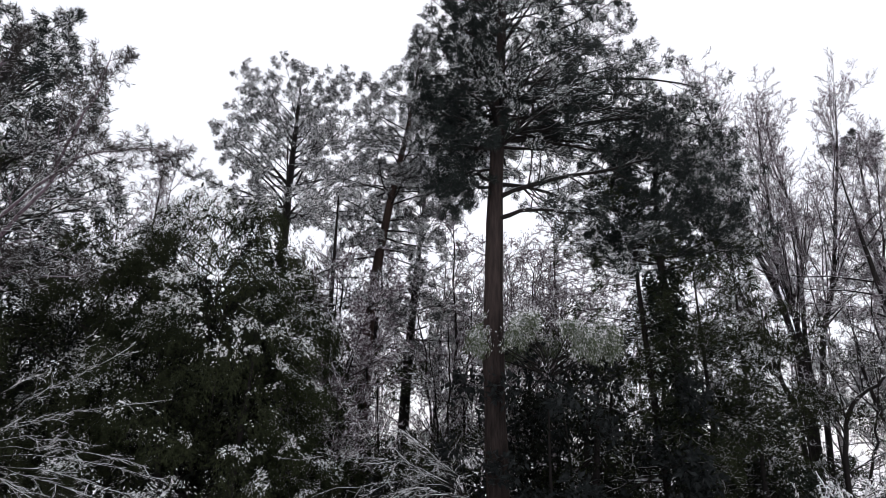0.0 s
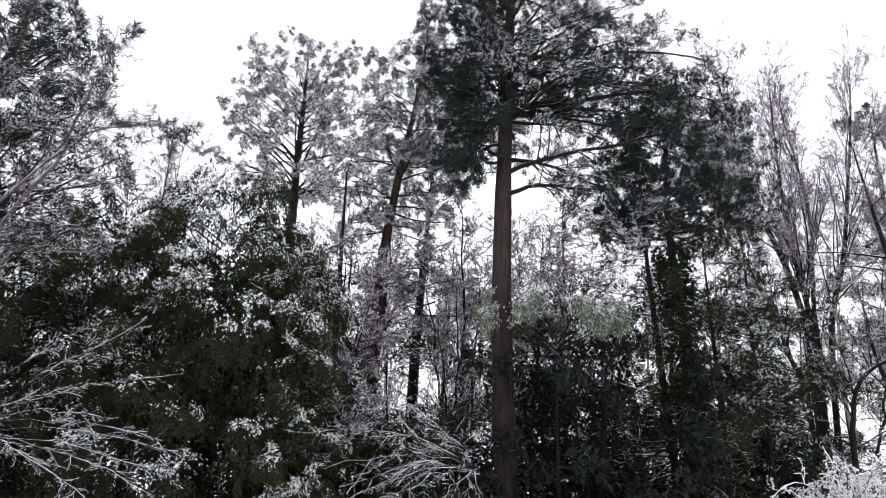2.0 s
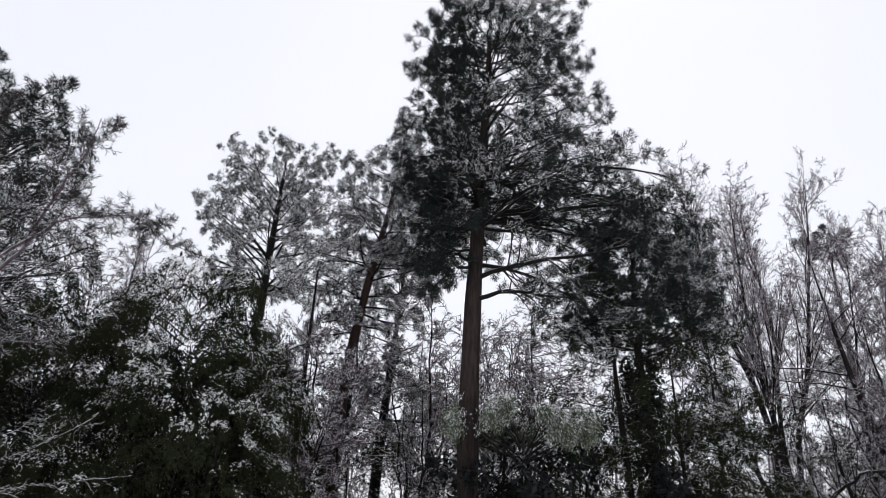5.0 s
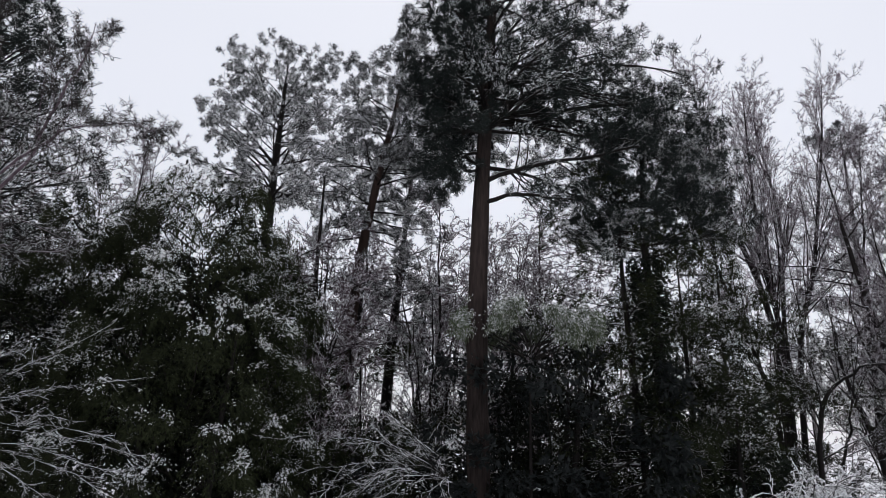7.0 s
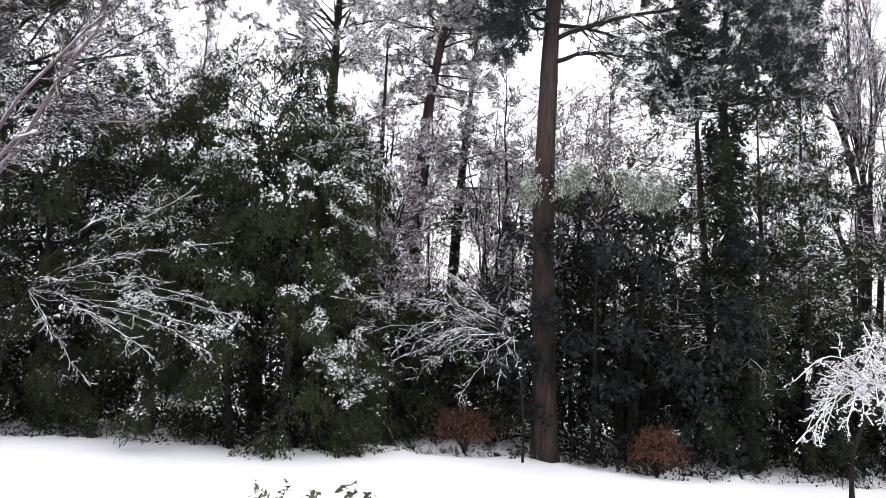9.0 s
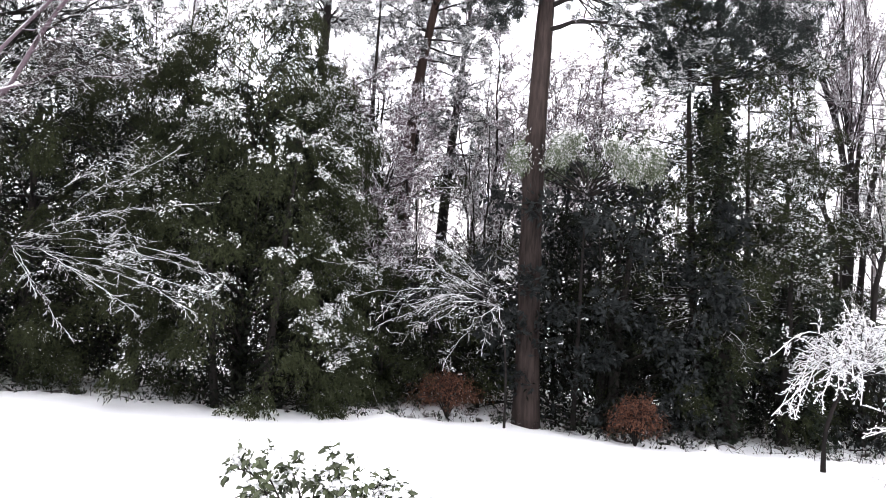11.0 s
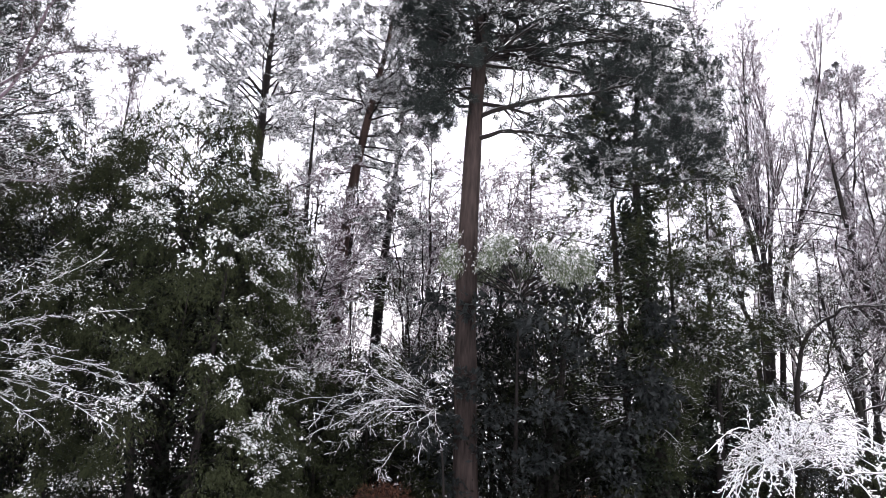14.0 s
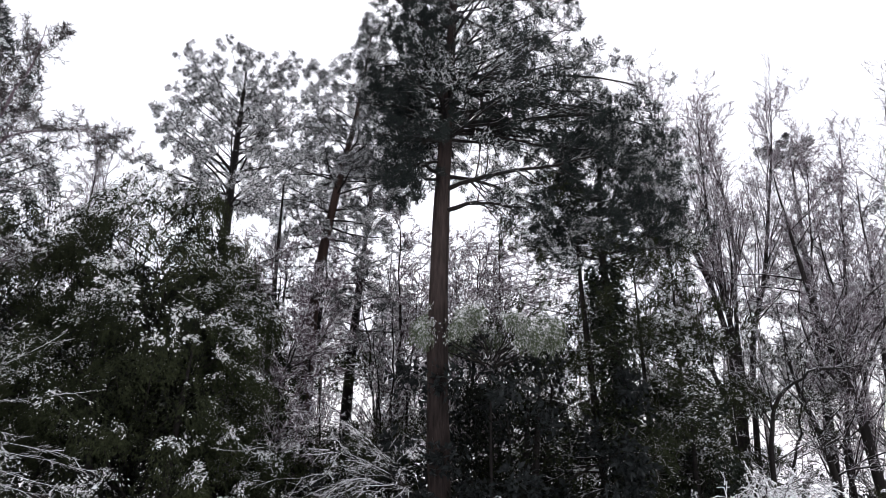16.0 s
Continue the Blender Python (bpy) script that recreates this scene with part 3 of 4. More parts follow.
pine("cedar", -2.9, 16.9, [(-2.9, 16.9, -1.0), (-2.8, 16.9, 4.0), (-2.7, 16.9, 9.0)], 0.12, "slender evergreen with frosted feathery branches", lambda z, s: 1.3, (1.0, 8.6, 26), 33, snow=0.35, needle=NEEDLE_FROST, **LAYERS)


FEATHERY = [(3.7, 16.2, 6.6, 1.5, 0.1), (6.0, 17.0, 7.2, 1.6, 0.1), (2.9, 18.2, 5.0, 1.6, 0.2), (8.2, 16.2, 6.4, 1.5, 0.18), (-1.5, 16.8, 5.2, 1.3, 0.12), (0.4, 18.6, 4.4, 1.4, 0.16), (-3.8, 17.3, 7.2, 1.4, 0.2), (-2.6, 18.4, 6.2, 1.4, 0.2),
            (-0.4, 15.9, 3.4, 1.1, 0.15), (9.6, 17.4, 5.2, 1.5, 0.2), (4.7, 19.5, 6.0, 1.7, 0.2)]
for i, (fx, fy, fh, fr, fs) in enumerate(FEATHERY):
    fz = gz(fx, fy)
    pine("cedar", fx, fy, [(fx, fy, fz - 0.05), (fx + 0.08, fy, fz + fh * 0.5), (fx - 0.05, fy, fz + fh)], 0.04, "slim understorey evergreen with loose flat branches", lambda z, s: fr, (fz + 0.5, fz + fh - 0.2, int(5 * fh)), 130 + i,
         snow=fs, **GREEN)


def second_crown(z, side):
    return float(np.interp(z, [4.5, 8.5, 9.3, 11, 12.4, 13.3, 14.2], [1.3, 1.5, 1.9, 1.6, 1.8, 1.5, 0.6]))


pine("pine_tree", -2.1, 17.9,
     [(-2.1, 17.9, -1.2), (-2.05, 17.9, 1.5), (-1.97, 17.9, 4.5), (-1.83, 17.9, 6.7), (-1.42, 17.94, 9.2), (-0.95, 17.97, 11.5), (-0.7, 18, 13.8)],
     0.19, "leaning pine with reddish trunk and frosted needles", second_crown, (7.2, 13.7, 54), 37, needle=NEEDLE_FROST, bark=BARK_RED, snow=0.5, lift=0.05, steep=0.5, subs=11, twigs=7, n_tuft=15,
     twig_mat=TWIG, even=0.7, tuft=(0.11, 0.018))


def third_crown(z, side):
    return float(np.interp(z, [5, 8, 10, 12], [1.0, 1.7, 1.5, 0.4]))


pine("pine_tree", -1.1, 20.0,
     [(-1.15, 20, -1.3), (-1.05, 20, 3.5), (-0.87, 20, 6.2), (-0.72, 20, 8.0), (-0.5, 20, 11.0)],
     0.17, "slim dark pine behind the others with sparse frosted branches", third_crown, (4.5, 11.0, 34), 41, needle=NEEDLE_FROST, bark=BARK_DARK, snow=0.4, n_tuft=14, twigs=7, subs=11, tuft=(0.12, 0.02),
     twig_mat=TWIG)


def broad_crown(z, side):
    return float(np.interp(z, [8, 10.6, 12.0, 13.0, 14.8, 16.0, 16.4], [1.0, 2.1, 3.0, 3.1, 2.6, 1.9, 1.0]))


pine("pine_tree", -5.7, 23.3,
     [(-5.8, 23.3, -1.4), (-5.65, 23.3, 6.0), (-5.57, 23.35, 10.6), (-5.48, 23.4, 13.2), (-5.4, 23.4, 15.6)],
     0.22, "open-crowned pine with pale snow-frosted needles", broad_crown, (10.2, 15.9, 56), 53, needle=NEEDLE_FROST, snow=0.56, subs=11, twigs=7, n_tuft=12, tuft=(0.14, 0.027),
     twig_mat=TWIG, lift=0.25, steep=0.5, bark=BARK_DARK, sag=-0.02, hang=-0.3, start=0.3)


def left_crown(z, side):
    return float(np.interp(z, [1, 5, 8, 9.5, 10.5, 11.4, 12.4], [4.4, 4.7, 4.0, 3.0, 2.3, 1.6, 0.7]))


pine("pine_tree", -10.8, 14.2,
     [(-11.3, 14.2, -0.6), (-11.0, 14.1, 5.0), (-10.5, 14.0, 8.6), (-9.7, 13.9, 10.8), (-9.6, 13.9, 11.7)],
     0.2, "bulky dark conifer furred with snow down to its skirts", left_crown, (2.5, 11.9, 120), 62, snow=0.5, subs=12, twigs=7, n_tuft=10, tuft=(0.12, 0.025), lift=0.0, steep=0.6, bark=BARK_DARK)


def frosted_crown(z, side):
    return float(np.interp(z, [4, 7, 10, 12.2], [2.0, 2.4, 2.0, 0.7]))


pine("pine_tree", 13.4, 20.6, [(13.4, 20.6, -1.6), (13.4, 20.6, 6.0), (13.3, 20.6, 12.2)], 0.16, "pine white with frost behind the bare trees", frosted_crown, (4.0, 12.1, 44), 67,
     needle=NEEDLE_FROST, snow=0.5, subs=9, twigs=7, n_tuft=12, tuft=(0.13, 0.026), twig_mat=TWIG_FROST, bark=BARK_DARK)
pine("pine_tree", 15.6, 16.6, [(15.6, 16.6, -1.2), (15.5, 16.6, 6.0), (15.4, 16.6, 12.6)], 0.18, "tall frosted pine past the bare trees", frosted_crown, (3.0, 12.4, 40), 69,
     needle=NEEDLE_FROST, snow=0.48, subs=9, twigs=7, n_tuft=12, tuft=(0.13, 0.026), twig_mat=TWIG_FROST, bark=BARK_DARK)


# ---------------------------------------------------------------- bare, frosted trees
def stem(x, y, top, lean=0.0, bow=0.0):
    z = gz(x, y) - 0.05
    return [(x, y, z), (x + lean * 0.3 + bow, y, z + (top - z) * 0.33), (x + lean * 0.65 + bow, y, z + (top - z) * 0.66), (x + lean, y, top)]


def path(y, *xz):
    """Stem points in the plane at y, from its foot on the ground."""
    return [(xz[0], y, gz(xz[0], y) - 0.05)] + [(xz[k], y + 0.05 * k, xz[k + 1]) for k in range(1, len(xz), 2)]


FAN = dict(angle=25, up=0.15, ratio=0.3, pull=0.03, wob=0.08, fall=0.66, steps=((9, 0.4), (8, 0.45), (3, 0.65)), spread=42)
bare_tree("bare_tree", 9.8, 19.0, [(path(19.0, 9.7, 9.86, 5.1, 9.5, 6.6, 8.8, 8.7, 8.4, 10.8, 8.0, 13.3), 0.11), (path(19.0, 9.8, 9.95, 5.2, 9.74, 6.7, 9.57, 9.4, 9.58, 12.5), 0.10),
          (path(18.9, 10.0, 10.3, 5.2, 11.1, 7.3, 11.73, 10.3, 12.15, 13.2), 0.09), (path(19.1, 9.6, 9.6, 3.4, 9.06, 5.3, 8.4, 8.1, 8.0, 10.2), 0.08), (path(19.1, 10.0, 10.2, 5.4, 10.5, 8.0, 10.5, 10.2, 10.35, 12.0), 0.075)],
          "tall many-stemmed bare tree with frosted upright twigs", 71, limbs=34, first=0.3, **FAN)
bare_tree("bare_tree", 11.8, 18.3, [(stem(11.8, 18.4, 11.2, 0.5), 0.08), (stem(12.0, 18.3, 10.9, 1.5), 0.08)],
          "slender bare tree with fine frosted twigs", 73, limbs=32, first=0.2, **FAN)
bare_tree("bare_tree", 12.4, 17.0, [(path(17.0, 12.6, 12.0, 3.3, 11.5, 5.0, 10.95, 7.2, 10.6, 9.6), 0.14), (path(16.9, 11.5, 10.9, 2.4, 10.4, 3.8, 10.1, 6.0), 0.10), (path(16.8, 11.5, 11.4, 2.5, 11.9, 4.5, 12.9, 6.6), 0.07)],
          "leaning dark-trunked bare tree with spreading snowy branches", 79, limbs=16, angle=60, up=0.05, first=0.25, ratio=0.4, fall=0.4, pull=0.0, wob=0.14)
bare_tree("bare_tree", 12.9, 17.4, [(stem(12.9, 17.4, 9.8, 0.2, 0.1), 0.09), (stem(12.7, 17.4, 8.8, -1.2), 0.07), (stem(13.1, 17.4, 9.2, 1.2), 0.07)],
          "bare tree thick with pinkish frosted twigs", 81, limbs=34, angle=48, up=0.15, first=0.25, ratio=0.34, fall=0.3, pull=0.01, thin=0.0065)
bare_tree("bare_tree", 8.6, 15.6, [(path(15.6, 8.6, 8.7, 2.0, 9.1, 3.6, 10.3, 4.3, 11.8, 4.6), 0.07), (stem(8.5, 15.6, 5.0, 1.4, 0.1), 0.05)],
          "small bare tree with snow along its spreading limbs", 83, limbs=14, angle=55, up=0.0, first=0.25, ratio=0.4, thin=0.007, pull=0.0, twig=TWIG)
bare_tree("bare_tree", 14.5, 18.0, [(stem(14.5, 18.0, 12.5, 0.5), 0.16)],
          "bare tree with frosted twigs at the wood's edge", 89, limbs=20, angle=45, up=0.25, first=0.25, ratio=0.36, thin=0.007)
ARCH = dict(angle=58, up=0.05, pull=-0.02, fall=0.3, thin=0.011, wob=0.13, spread=48)
bare_tree("bare_tree", 2.8, 21.4, [(stem(2.8, 21.4, 9.2, 0.9, 0.2), 0.09), (stem(2.6, 21.4, 8.6, -0.6), 0.07), (stem(3.0, 21.5, 8.2, 1.8), 0.07)],
          "bare tree with arching twigs whitened by frost", 97, limbs=30, first=0.35, ratio=0.3, **ARCH)
bare_tree("bare_tree", 1.9, 20.3, [(stem(1.9, 20.3, 7.8, 0.7, 0.1), 0.08), (stem(2.1, 20.3, 7.2, 1.6), 0.06), (stem(1.7, 20.4, 6.6, -0.5), 0.06)],
          "bare tree with a grey haze of frosted twigs", 98, limbs=28, first=0.3, ratio=0.33, **ARCH)
bare_tree("bare_tree", -0.4, 23.0, [(stem(-0.4, 23.0, 8.5, 0.5), 0.10), (stem(-0.2, 23.0, 7.0, 1.2), 0.08)],
          "thin bare tree with pale twigs behind the pines", 101, limbs=24, first=0.3, ratio=0.32, **ARCH)
bare_tree("bare_tree", -3.0, 16.5, [(stem(-3.0, 16.5, 7.5, 0.6), 0.07), (stem(-3.2, 16.4, 6.5, -0.3), 0.05), (stem(-2.4, 16.6, 6.5, 0.9), 0.05)],
          "thicket tree with dense grey frosted twigs", 103, limbs=16, angle=50, up=0.08, first=0.25, ratio=0.3, thin=0.0075)
bare_tree("bare_tree", -3.4, 15.2, [(stem(-3.4, 15.2, 6.4, 0.7), 0.05), (stem(-3.1, 15.3, 5.8, 1.2), 0.04), (stem(-3.0, 15.2, 5.0, 1.0), 0.04)],
          "slim bare sapling with dense frosted twigs", 105, limbs=18, angle=52, up=0.05, first=0.25, ratio=0.32, thin=0.01)
bare_tree("bare_tree", 0.35, 19.0, [(stem(0.35, 19.0, 8.6, -0.2, 0.1), 0.07), (stem(0.5, 19.0, 7.6, 0.5), 0.05), (stem(0.2, 19.0, 7.4, -0.8), 0.05)],
          "bare tree with dense pale twigs between the trunks", 110, limbs=16, angle=50, up=0.1, first=0.3, ratio=0.32, thin=0.01, pull=-0.01)
bare_tree("bare_tree", -0.1, 17.2, [(stem(-0.1, 17.2, 6.0, 0.3, 0.1), 0.05), (stem(0.1, 17.2, 5.2, -0.6), 0.04)],
          "slim bare sapling with crooked frosted twigs", 106, twig=TWIG, limbs=14, angle=60, up=0.0, first=0.25, ratio=0.45, thin=0.006, pull=-0.03)
bare_tree("bare_tree", -2.3, 19.2, [(stem(-2.3, 19.2, 9.0, 0.4), 0.08), (stem(-2.5, 19.2, 8.0, -0.5), 0.06)],
          "bare tree with a haze of frosted twigs among the pines", 108, limbs=16, angle=48, up=0.1, first=0.25, ratio=0.32, thin=0.01)
bare_tree("bare_tree", -10.5, 24.0, [(stem(-10.9, 24.0, 12.6, 0.4), 0.11), (stem(-11.4, 24.0, 11.6, -0.4), 0.09), (stem(-10.7, 24.0, 12.0, 1.0), 0.07)],
          "bare tree with a fan of pale frosted twigs", 107, limbs=22, first=0.3, thin=0.008, **FAN)
bare_tree("bare_tree", -9.2, 10.6, [([(-9.4, 10.6, gz(-9.4, 10.6) - 0.05), (-8.4, 10.6, 3.6), (-7.1, 10.6, 5.7), (-6.4, 10.6, 6.7), (-6.05, 10.6, 7.8), (-5.8, 10.6, 8.9)], 0.045),
          ([(-9.3, 10.5, 1.0), (-7.9, 10.6, 5.0), (-6.4, 10.7, 6.6), (-5.3, 10.8, 7.3), (-4.35, 10.9, 7.1)], 0.036), ([(-9.4, 10.7, 1.0), (-8.6, 10.3, 5.0), (-7.5, 10.2, 7.6), (-6.9, 10.2, 9.2)], 0.036),
          ([(-9.3, 10.4, 0.8), (-8.4, 10.2, 3.6), (-7.0, 10.2, 4.9), (-5.4, 10.3, 5.3)], 0.045)],
          "leaning bare tree with long snowy twigs over the evergreens", 109, limbs=16, angle=42, up=0.04, first=0.35, ratio=0.26, fall=0.84, thin=0.005, wob=0.15, pull=-0.01,
          steps=((9, 0.46), (7, 0.42), (4, 0.55)), bark=TWIG_FROST, twig=TWIG)


# ---------------------------------------------------------------- evergreens at the wood's edge
def dome(f):
    return float(np.interp(f, [0, 0.3, 0.7, 0.88, 1.0], [0.85, 1.0, 1.0, 0.75, 0.3]))


def skirt(f):
    return float(np.interp(f, [0, 0.05, 0.14, 0.3, 0.7, 0.88, 1.0], [0.3, 0.4, 0.78, 1.0, 1.0, 0.75, 0.3]))


def mound(f):
    return float(np.interp(f, [0, 0.05, 0.14, 0.3, 0.6, 0.8, 0.93, 1.0], [0.5, 0.6, 0.85, 1.0, 0.98, 0.8, 0.5, 0.2]))


def cone(f):
    return float(np.interp(f, [0, 0.15, 1.0], [0.9, 1.0, 0.08]))


evergreen("cedar", -4.2, 12.75, 6.1, 1.75, "broad dark cedar mound laden with clumps of snow", 201, clumps=480, profile=mound, low=0.06, snow=0.4, stems=3, clump=0.34, trunk_r=0.07, ragged=0.45,
          hearts=[(-5.4, 11.6, 5.0, 0.6), (-4.6, 11.6, 5.3, 0.75), (-4.0, 11.6, 5.1, 0.7), (-3.3, 11.8, 4.6, 0.65), (-2.7, 12.0, 4.0, 0.55), (-2.5, 12.0, 2.6, 0.45), (-2.6, 12.0, 1.0, 0.45), (-3.7, 11.2, 1.1, 0.4), (-4.2, 11.2, 1.9, 0.35)])
evergreen("cedar", -4.75, 14.4, 8.2, 2.0, "tall dark cedar with drooping snowy sprays", 203, clumps=740, profile=skirt, low=0.34, snow=0.44, stems=2, clump=0.41, droop=1.1, trunk_r=0.08, ragged=0.2,
          hearts=[(-5.5, 13.0, 7.2, 0.6), (-4.6, 13.2, 7.4, 0.6)])
evergreen("cedar", -6.6, 13.3, 6.9, 1.5, "dark cedar half hidden behind frosted twigs", 207, clumps=300, profile=skirt, low=0.06, snow=0.2, hearts=[(-5.9, 11.9, 5.6, 0.5)])
evergreen("cedar", -8.6, 13.0, 6.2, 1.7, "dense dark evergreen under a bare tree", 211, clumps=280, profile=skirt, low=0.06, snow=0.06)
evergreen("cedar", -9.9, 15.0, 10.0, 2.1, "tall dark evergreen furred with snow at the wood's edge", 212, clumps=300, profile=skirt, snow=0.5, clump=0.44, leaf=(0.09, 0.022))
evergreen("cedar", -2.4, 15.4, 5.4, 1.05, "narrow evergreen with snow-flecked foliage", 213, clumps=180, profile=cone, snow=0.24, clump=0.28)
evergreen("cedar", -3.1, 13.9, 4.4, 0.8, "small dark cedar with snow-tipped sprays", 214, clumps=130, profile=cone, snow=0.3, clump=0.26)
evergreen("cedar", -5.0, 18.0, 9.6, 1.5, "blue-green cedar with snow on its shoulders", 217, clumps=230, profile=cone, snow=0.32, clump=0.36, leaf=(0.09, 0.022))
evergreen("cedar", 6.6, 14.9, 4.8, 0.7, "narrow dark green ivy-smothered tree at the wood's edge", 221, clumps=110, mat=IVY, profile=dome, snow=0.04, leaf=(0.1, 0.07), per=34, clump=0.26, spray=0)
evergreen("cedar", 8.0, 17.5, 6.0, 1.1, "dark evergreen behind the bare trees", 223, clumps=140, profile=cone, snow=0.2)
evergreen("magnolia", 2.7, 14.95, 5.5, 1.75, "dark large-leaved evergreen beside the tall pine", 227, mat=BROADLEAF, clumps=340, profile=dome, leaf=(0.165, 0.07), per=30, clump=0.32,
          droop=0.3, snow=0.0, stems=3, ragged=0.7, spray=0, low=0.3)
evergreen("evergreen_shrub", 2.6, 14.6, 2.9, 1.7, "dense dark evergreen shrub below the large-leaved tree", 228, mat=BROADLEAF, clumps=220, profile=dome, leaf=(0.12, 0.05), per=30, clump=0.32,
          droop=0.3, snow=0.0, stems=2, spray=0, group="undergrowth shrubs", category="shrub")


def pale_canopy(f):
    return 1.25 - f * 0.5 if f > 0.93 else 0.55


evergreen("rhododendron", 2.1, 13.95, 5.75, 1.45, "pale green snow-dusted evergreen canopy against the trunk", 229, mat=PALELEAF, clumps=130, ragged=0.2, low=0.93, profile=pale_canopy,
          leaf=(0.08, 0.022), per=6, droop=0.9, snow=0.44, clump=0.19, trunk_r=0.05, fill=0.4)

BUSHES = [(-1.3, 16.2, 3.9, 1.0), (0.3, 16.5, 3.3, 1.0), (-7.2, 13.8, 2.2, 1.3), (-9.6, 12.8, 2.8, 1.6), (-1.9, 14.85, 2.3, 1), (-0.9, 15.55, 2.6, 1.1), (0.2, 15.75, 2.4, 1), (3.4, 15.05, 2.6, 1.2), (4.4, 15.55, 2.8, 1.2), (6, 15.65, 2.8, 1.3),
          (7.4, 15.55, 2.6, 1.2), (8.8, 15.35, 2.4, 1.2), (10.2, 15.75, 2.6, 1.4), (-11.5, 12.2, 3.4, 1.8), (-2.8, 14.65, 1.9, 0.8), (-12.5, 9.7, 4, 1.8), (-1.5, 16.8, 3.4, 1.3), (-3.6, 15.55, 3.2, 1.2),
          (3.2, 16.6, 3.4, 1.5), (5, 16.6, 3.4, 1.5), (6.8, 17, 3.4, 1.5), (8.6, 16.8, 2.8, 1.4), (-8.5, 15, 4.5, 1.7), (11.5, 17.2, 2.8, 1.5), (-4.6, 17, 4.6, 1.5), (2.2, 18.7, 3.6, 1.6),
          (4.4, 18.8, 3.6, 1.6), (6.4, 19.1, 3.6, 1.6), (13.5, 16.2, 3, 1.6), (-2.4, 20.6, 3.9, 1.4), (-0.9, 21.4, 4.1, 1.4), (0.7, 20.9, 3.9, 1.3), (8.4, 19.5, 4.0, 1.5), (10.4, 20.5, 4.2, 1.5), (-9.7, 14.4, 5.0, 1.5), (-10.8, 13.8, 4.6, 1.5)]
for i, (bx, by, bh, br) in enumerate(BUSHES):
    leafy = i % 3 == 1
    evergreen("evergreen_shrub", bx, by, bh, br, "low dark evergreen shrub in the undergrowth", 300 + i, mat=BROADLEAF if leafy else CEDAR, clumps=int(18 * bh * br), per=25 if leafy else 4, clump=0.34,
              profile=dome, snow=0.03, group="undergrowth shrubs", trunk_r=0.05, leaf=(0.12, 0.05) if leafy else (0.08, 0.022), spray=0 if leafy else 6, droop=0.6, category="shrub", low=0.1, ragged=0.4)


# ---------------------------------------------------------------- snow-laden shrubs and small trees
def arching(name, x, y, heads, label, seed, levels, thin=0.006, coat=0.009, lift=0.9, group="snowy shrubs", wood=TWIG, radius=0.03, pull=-0.05, category="shrub", stem_pts=None,
            wob=0.2, bare=0.35, clumps=0.0, cover=1.0, flat=0.3):
    """A leafless shrub whose arching shoots carry a ridge of snow. heads: end points of its main shoots; bare: the snowless foot of each."""
    rng = np.random.default_rng(seed)
    z0 = gz(x, y) - 0.05
    o = np.array([x, y, z0])
    root = thing(name, x, y, z0, label, category, group)
    top = np.zeros(3)
    if stem_pts is not None:
        tl, tr = trunk_of(np.asarray(stem_pts) - o, radius * 3.2, 10, 8, 0.6)
        part("trunk", rough_tube(Soup(), rng, tl, tr, 8), BARK_DARK, root)
        top = tl[0, -1]
    lines = np.stack([rail([top, (top * 0.55 + (np.asarray(h) - o) * 0.45) + np.array([0, 0, lift * rng.uniform(0.2, 0.5)]), np.asarray(h) - o], 10) for h in heads])
    lines[:, 1:] += np.cumsum(rng.normal(0, 0.032, lines[:, 1:].shape), 1)
    rad = np.stack([np.linspace(radius, radius * 0.3, 11)] * len(heads))
    tw, sn = Soup(), Soup()
    tubes(tw, lines, rad, 5)
    k = int(10 * bare)
    tubes(sn, lines[:, k:], np.maximum(rad * 0.7, coat)[:, k:] * rng.uniform(0.5, 1.4, rad[:, k:].shape), 5, 0, 0.9)
    spots = []
    for lvl, (n, ra, ang) in enumerate(levels):
        s = sprout(rng, lines, rad, n, bare if lvl == 0 else 0.12, 1.0, ang, ra, flat, 0.03)
        seg = (5, 3, 2)[min(lvl, 2)]
        lines = grow(rng, s[0], s[1], s[2], seg, wob, (0, 0, pull))
        rad = taper(np.clip(s[3], thin, 0.02), seg, 0.6)
        if lvl < 2:
            tubes(tw, lines, rad, 3, thin * 0.8)
        else:
            spikes(tw, lines[:, [0, -1]], rad)
        white = rng.random(len(lines)) < (0.9, 0.6, 0.5)[min(lvl, 2)] * cover
        lw = lines[white]
        rw = coat * (1, 0.85, 0.7)[min(lvl, 2)] * rng.uniform(0.35, 1.5, lw.shape[:2])
        if lvl < 2:
            tubes(sn, lw, rw, 3, 0, 0.75)
        else:
            spikes(sn, lw[:, [0, -1]] + np.array([0, 0, coat * 0.6]), rw * 1.25)
        spots.append(lw[:, 1:].reshape(-1, 3))
    if clumps:
        q = np.concatenate(spots)
        q = q[rng.random(len(q)) < clumps]
        lumps(sn, rng, q + np.array([0, 0, coat]), coat * rng.uniform(1.0, 2.4, len(q)), 0.8)
    part("branch_mass", tw, wood, root, kind="stuff")
    part("snow_cover", sn, SNOW, root, "ridges of snow along the twigs", kind="stuff")
    return root


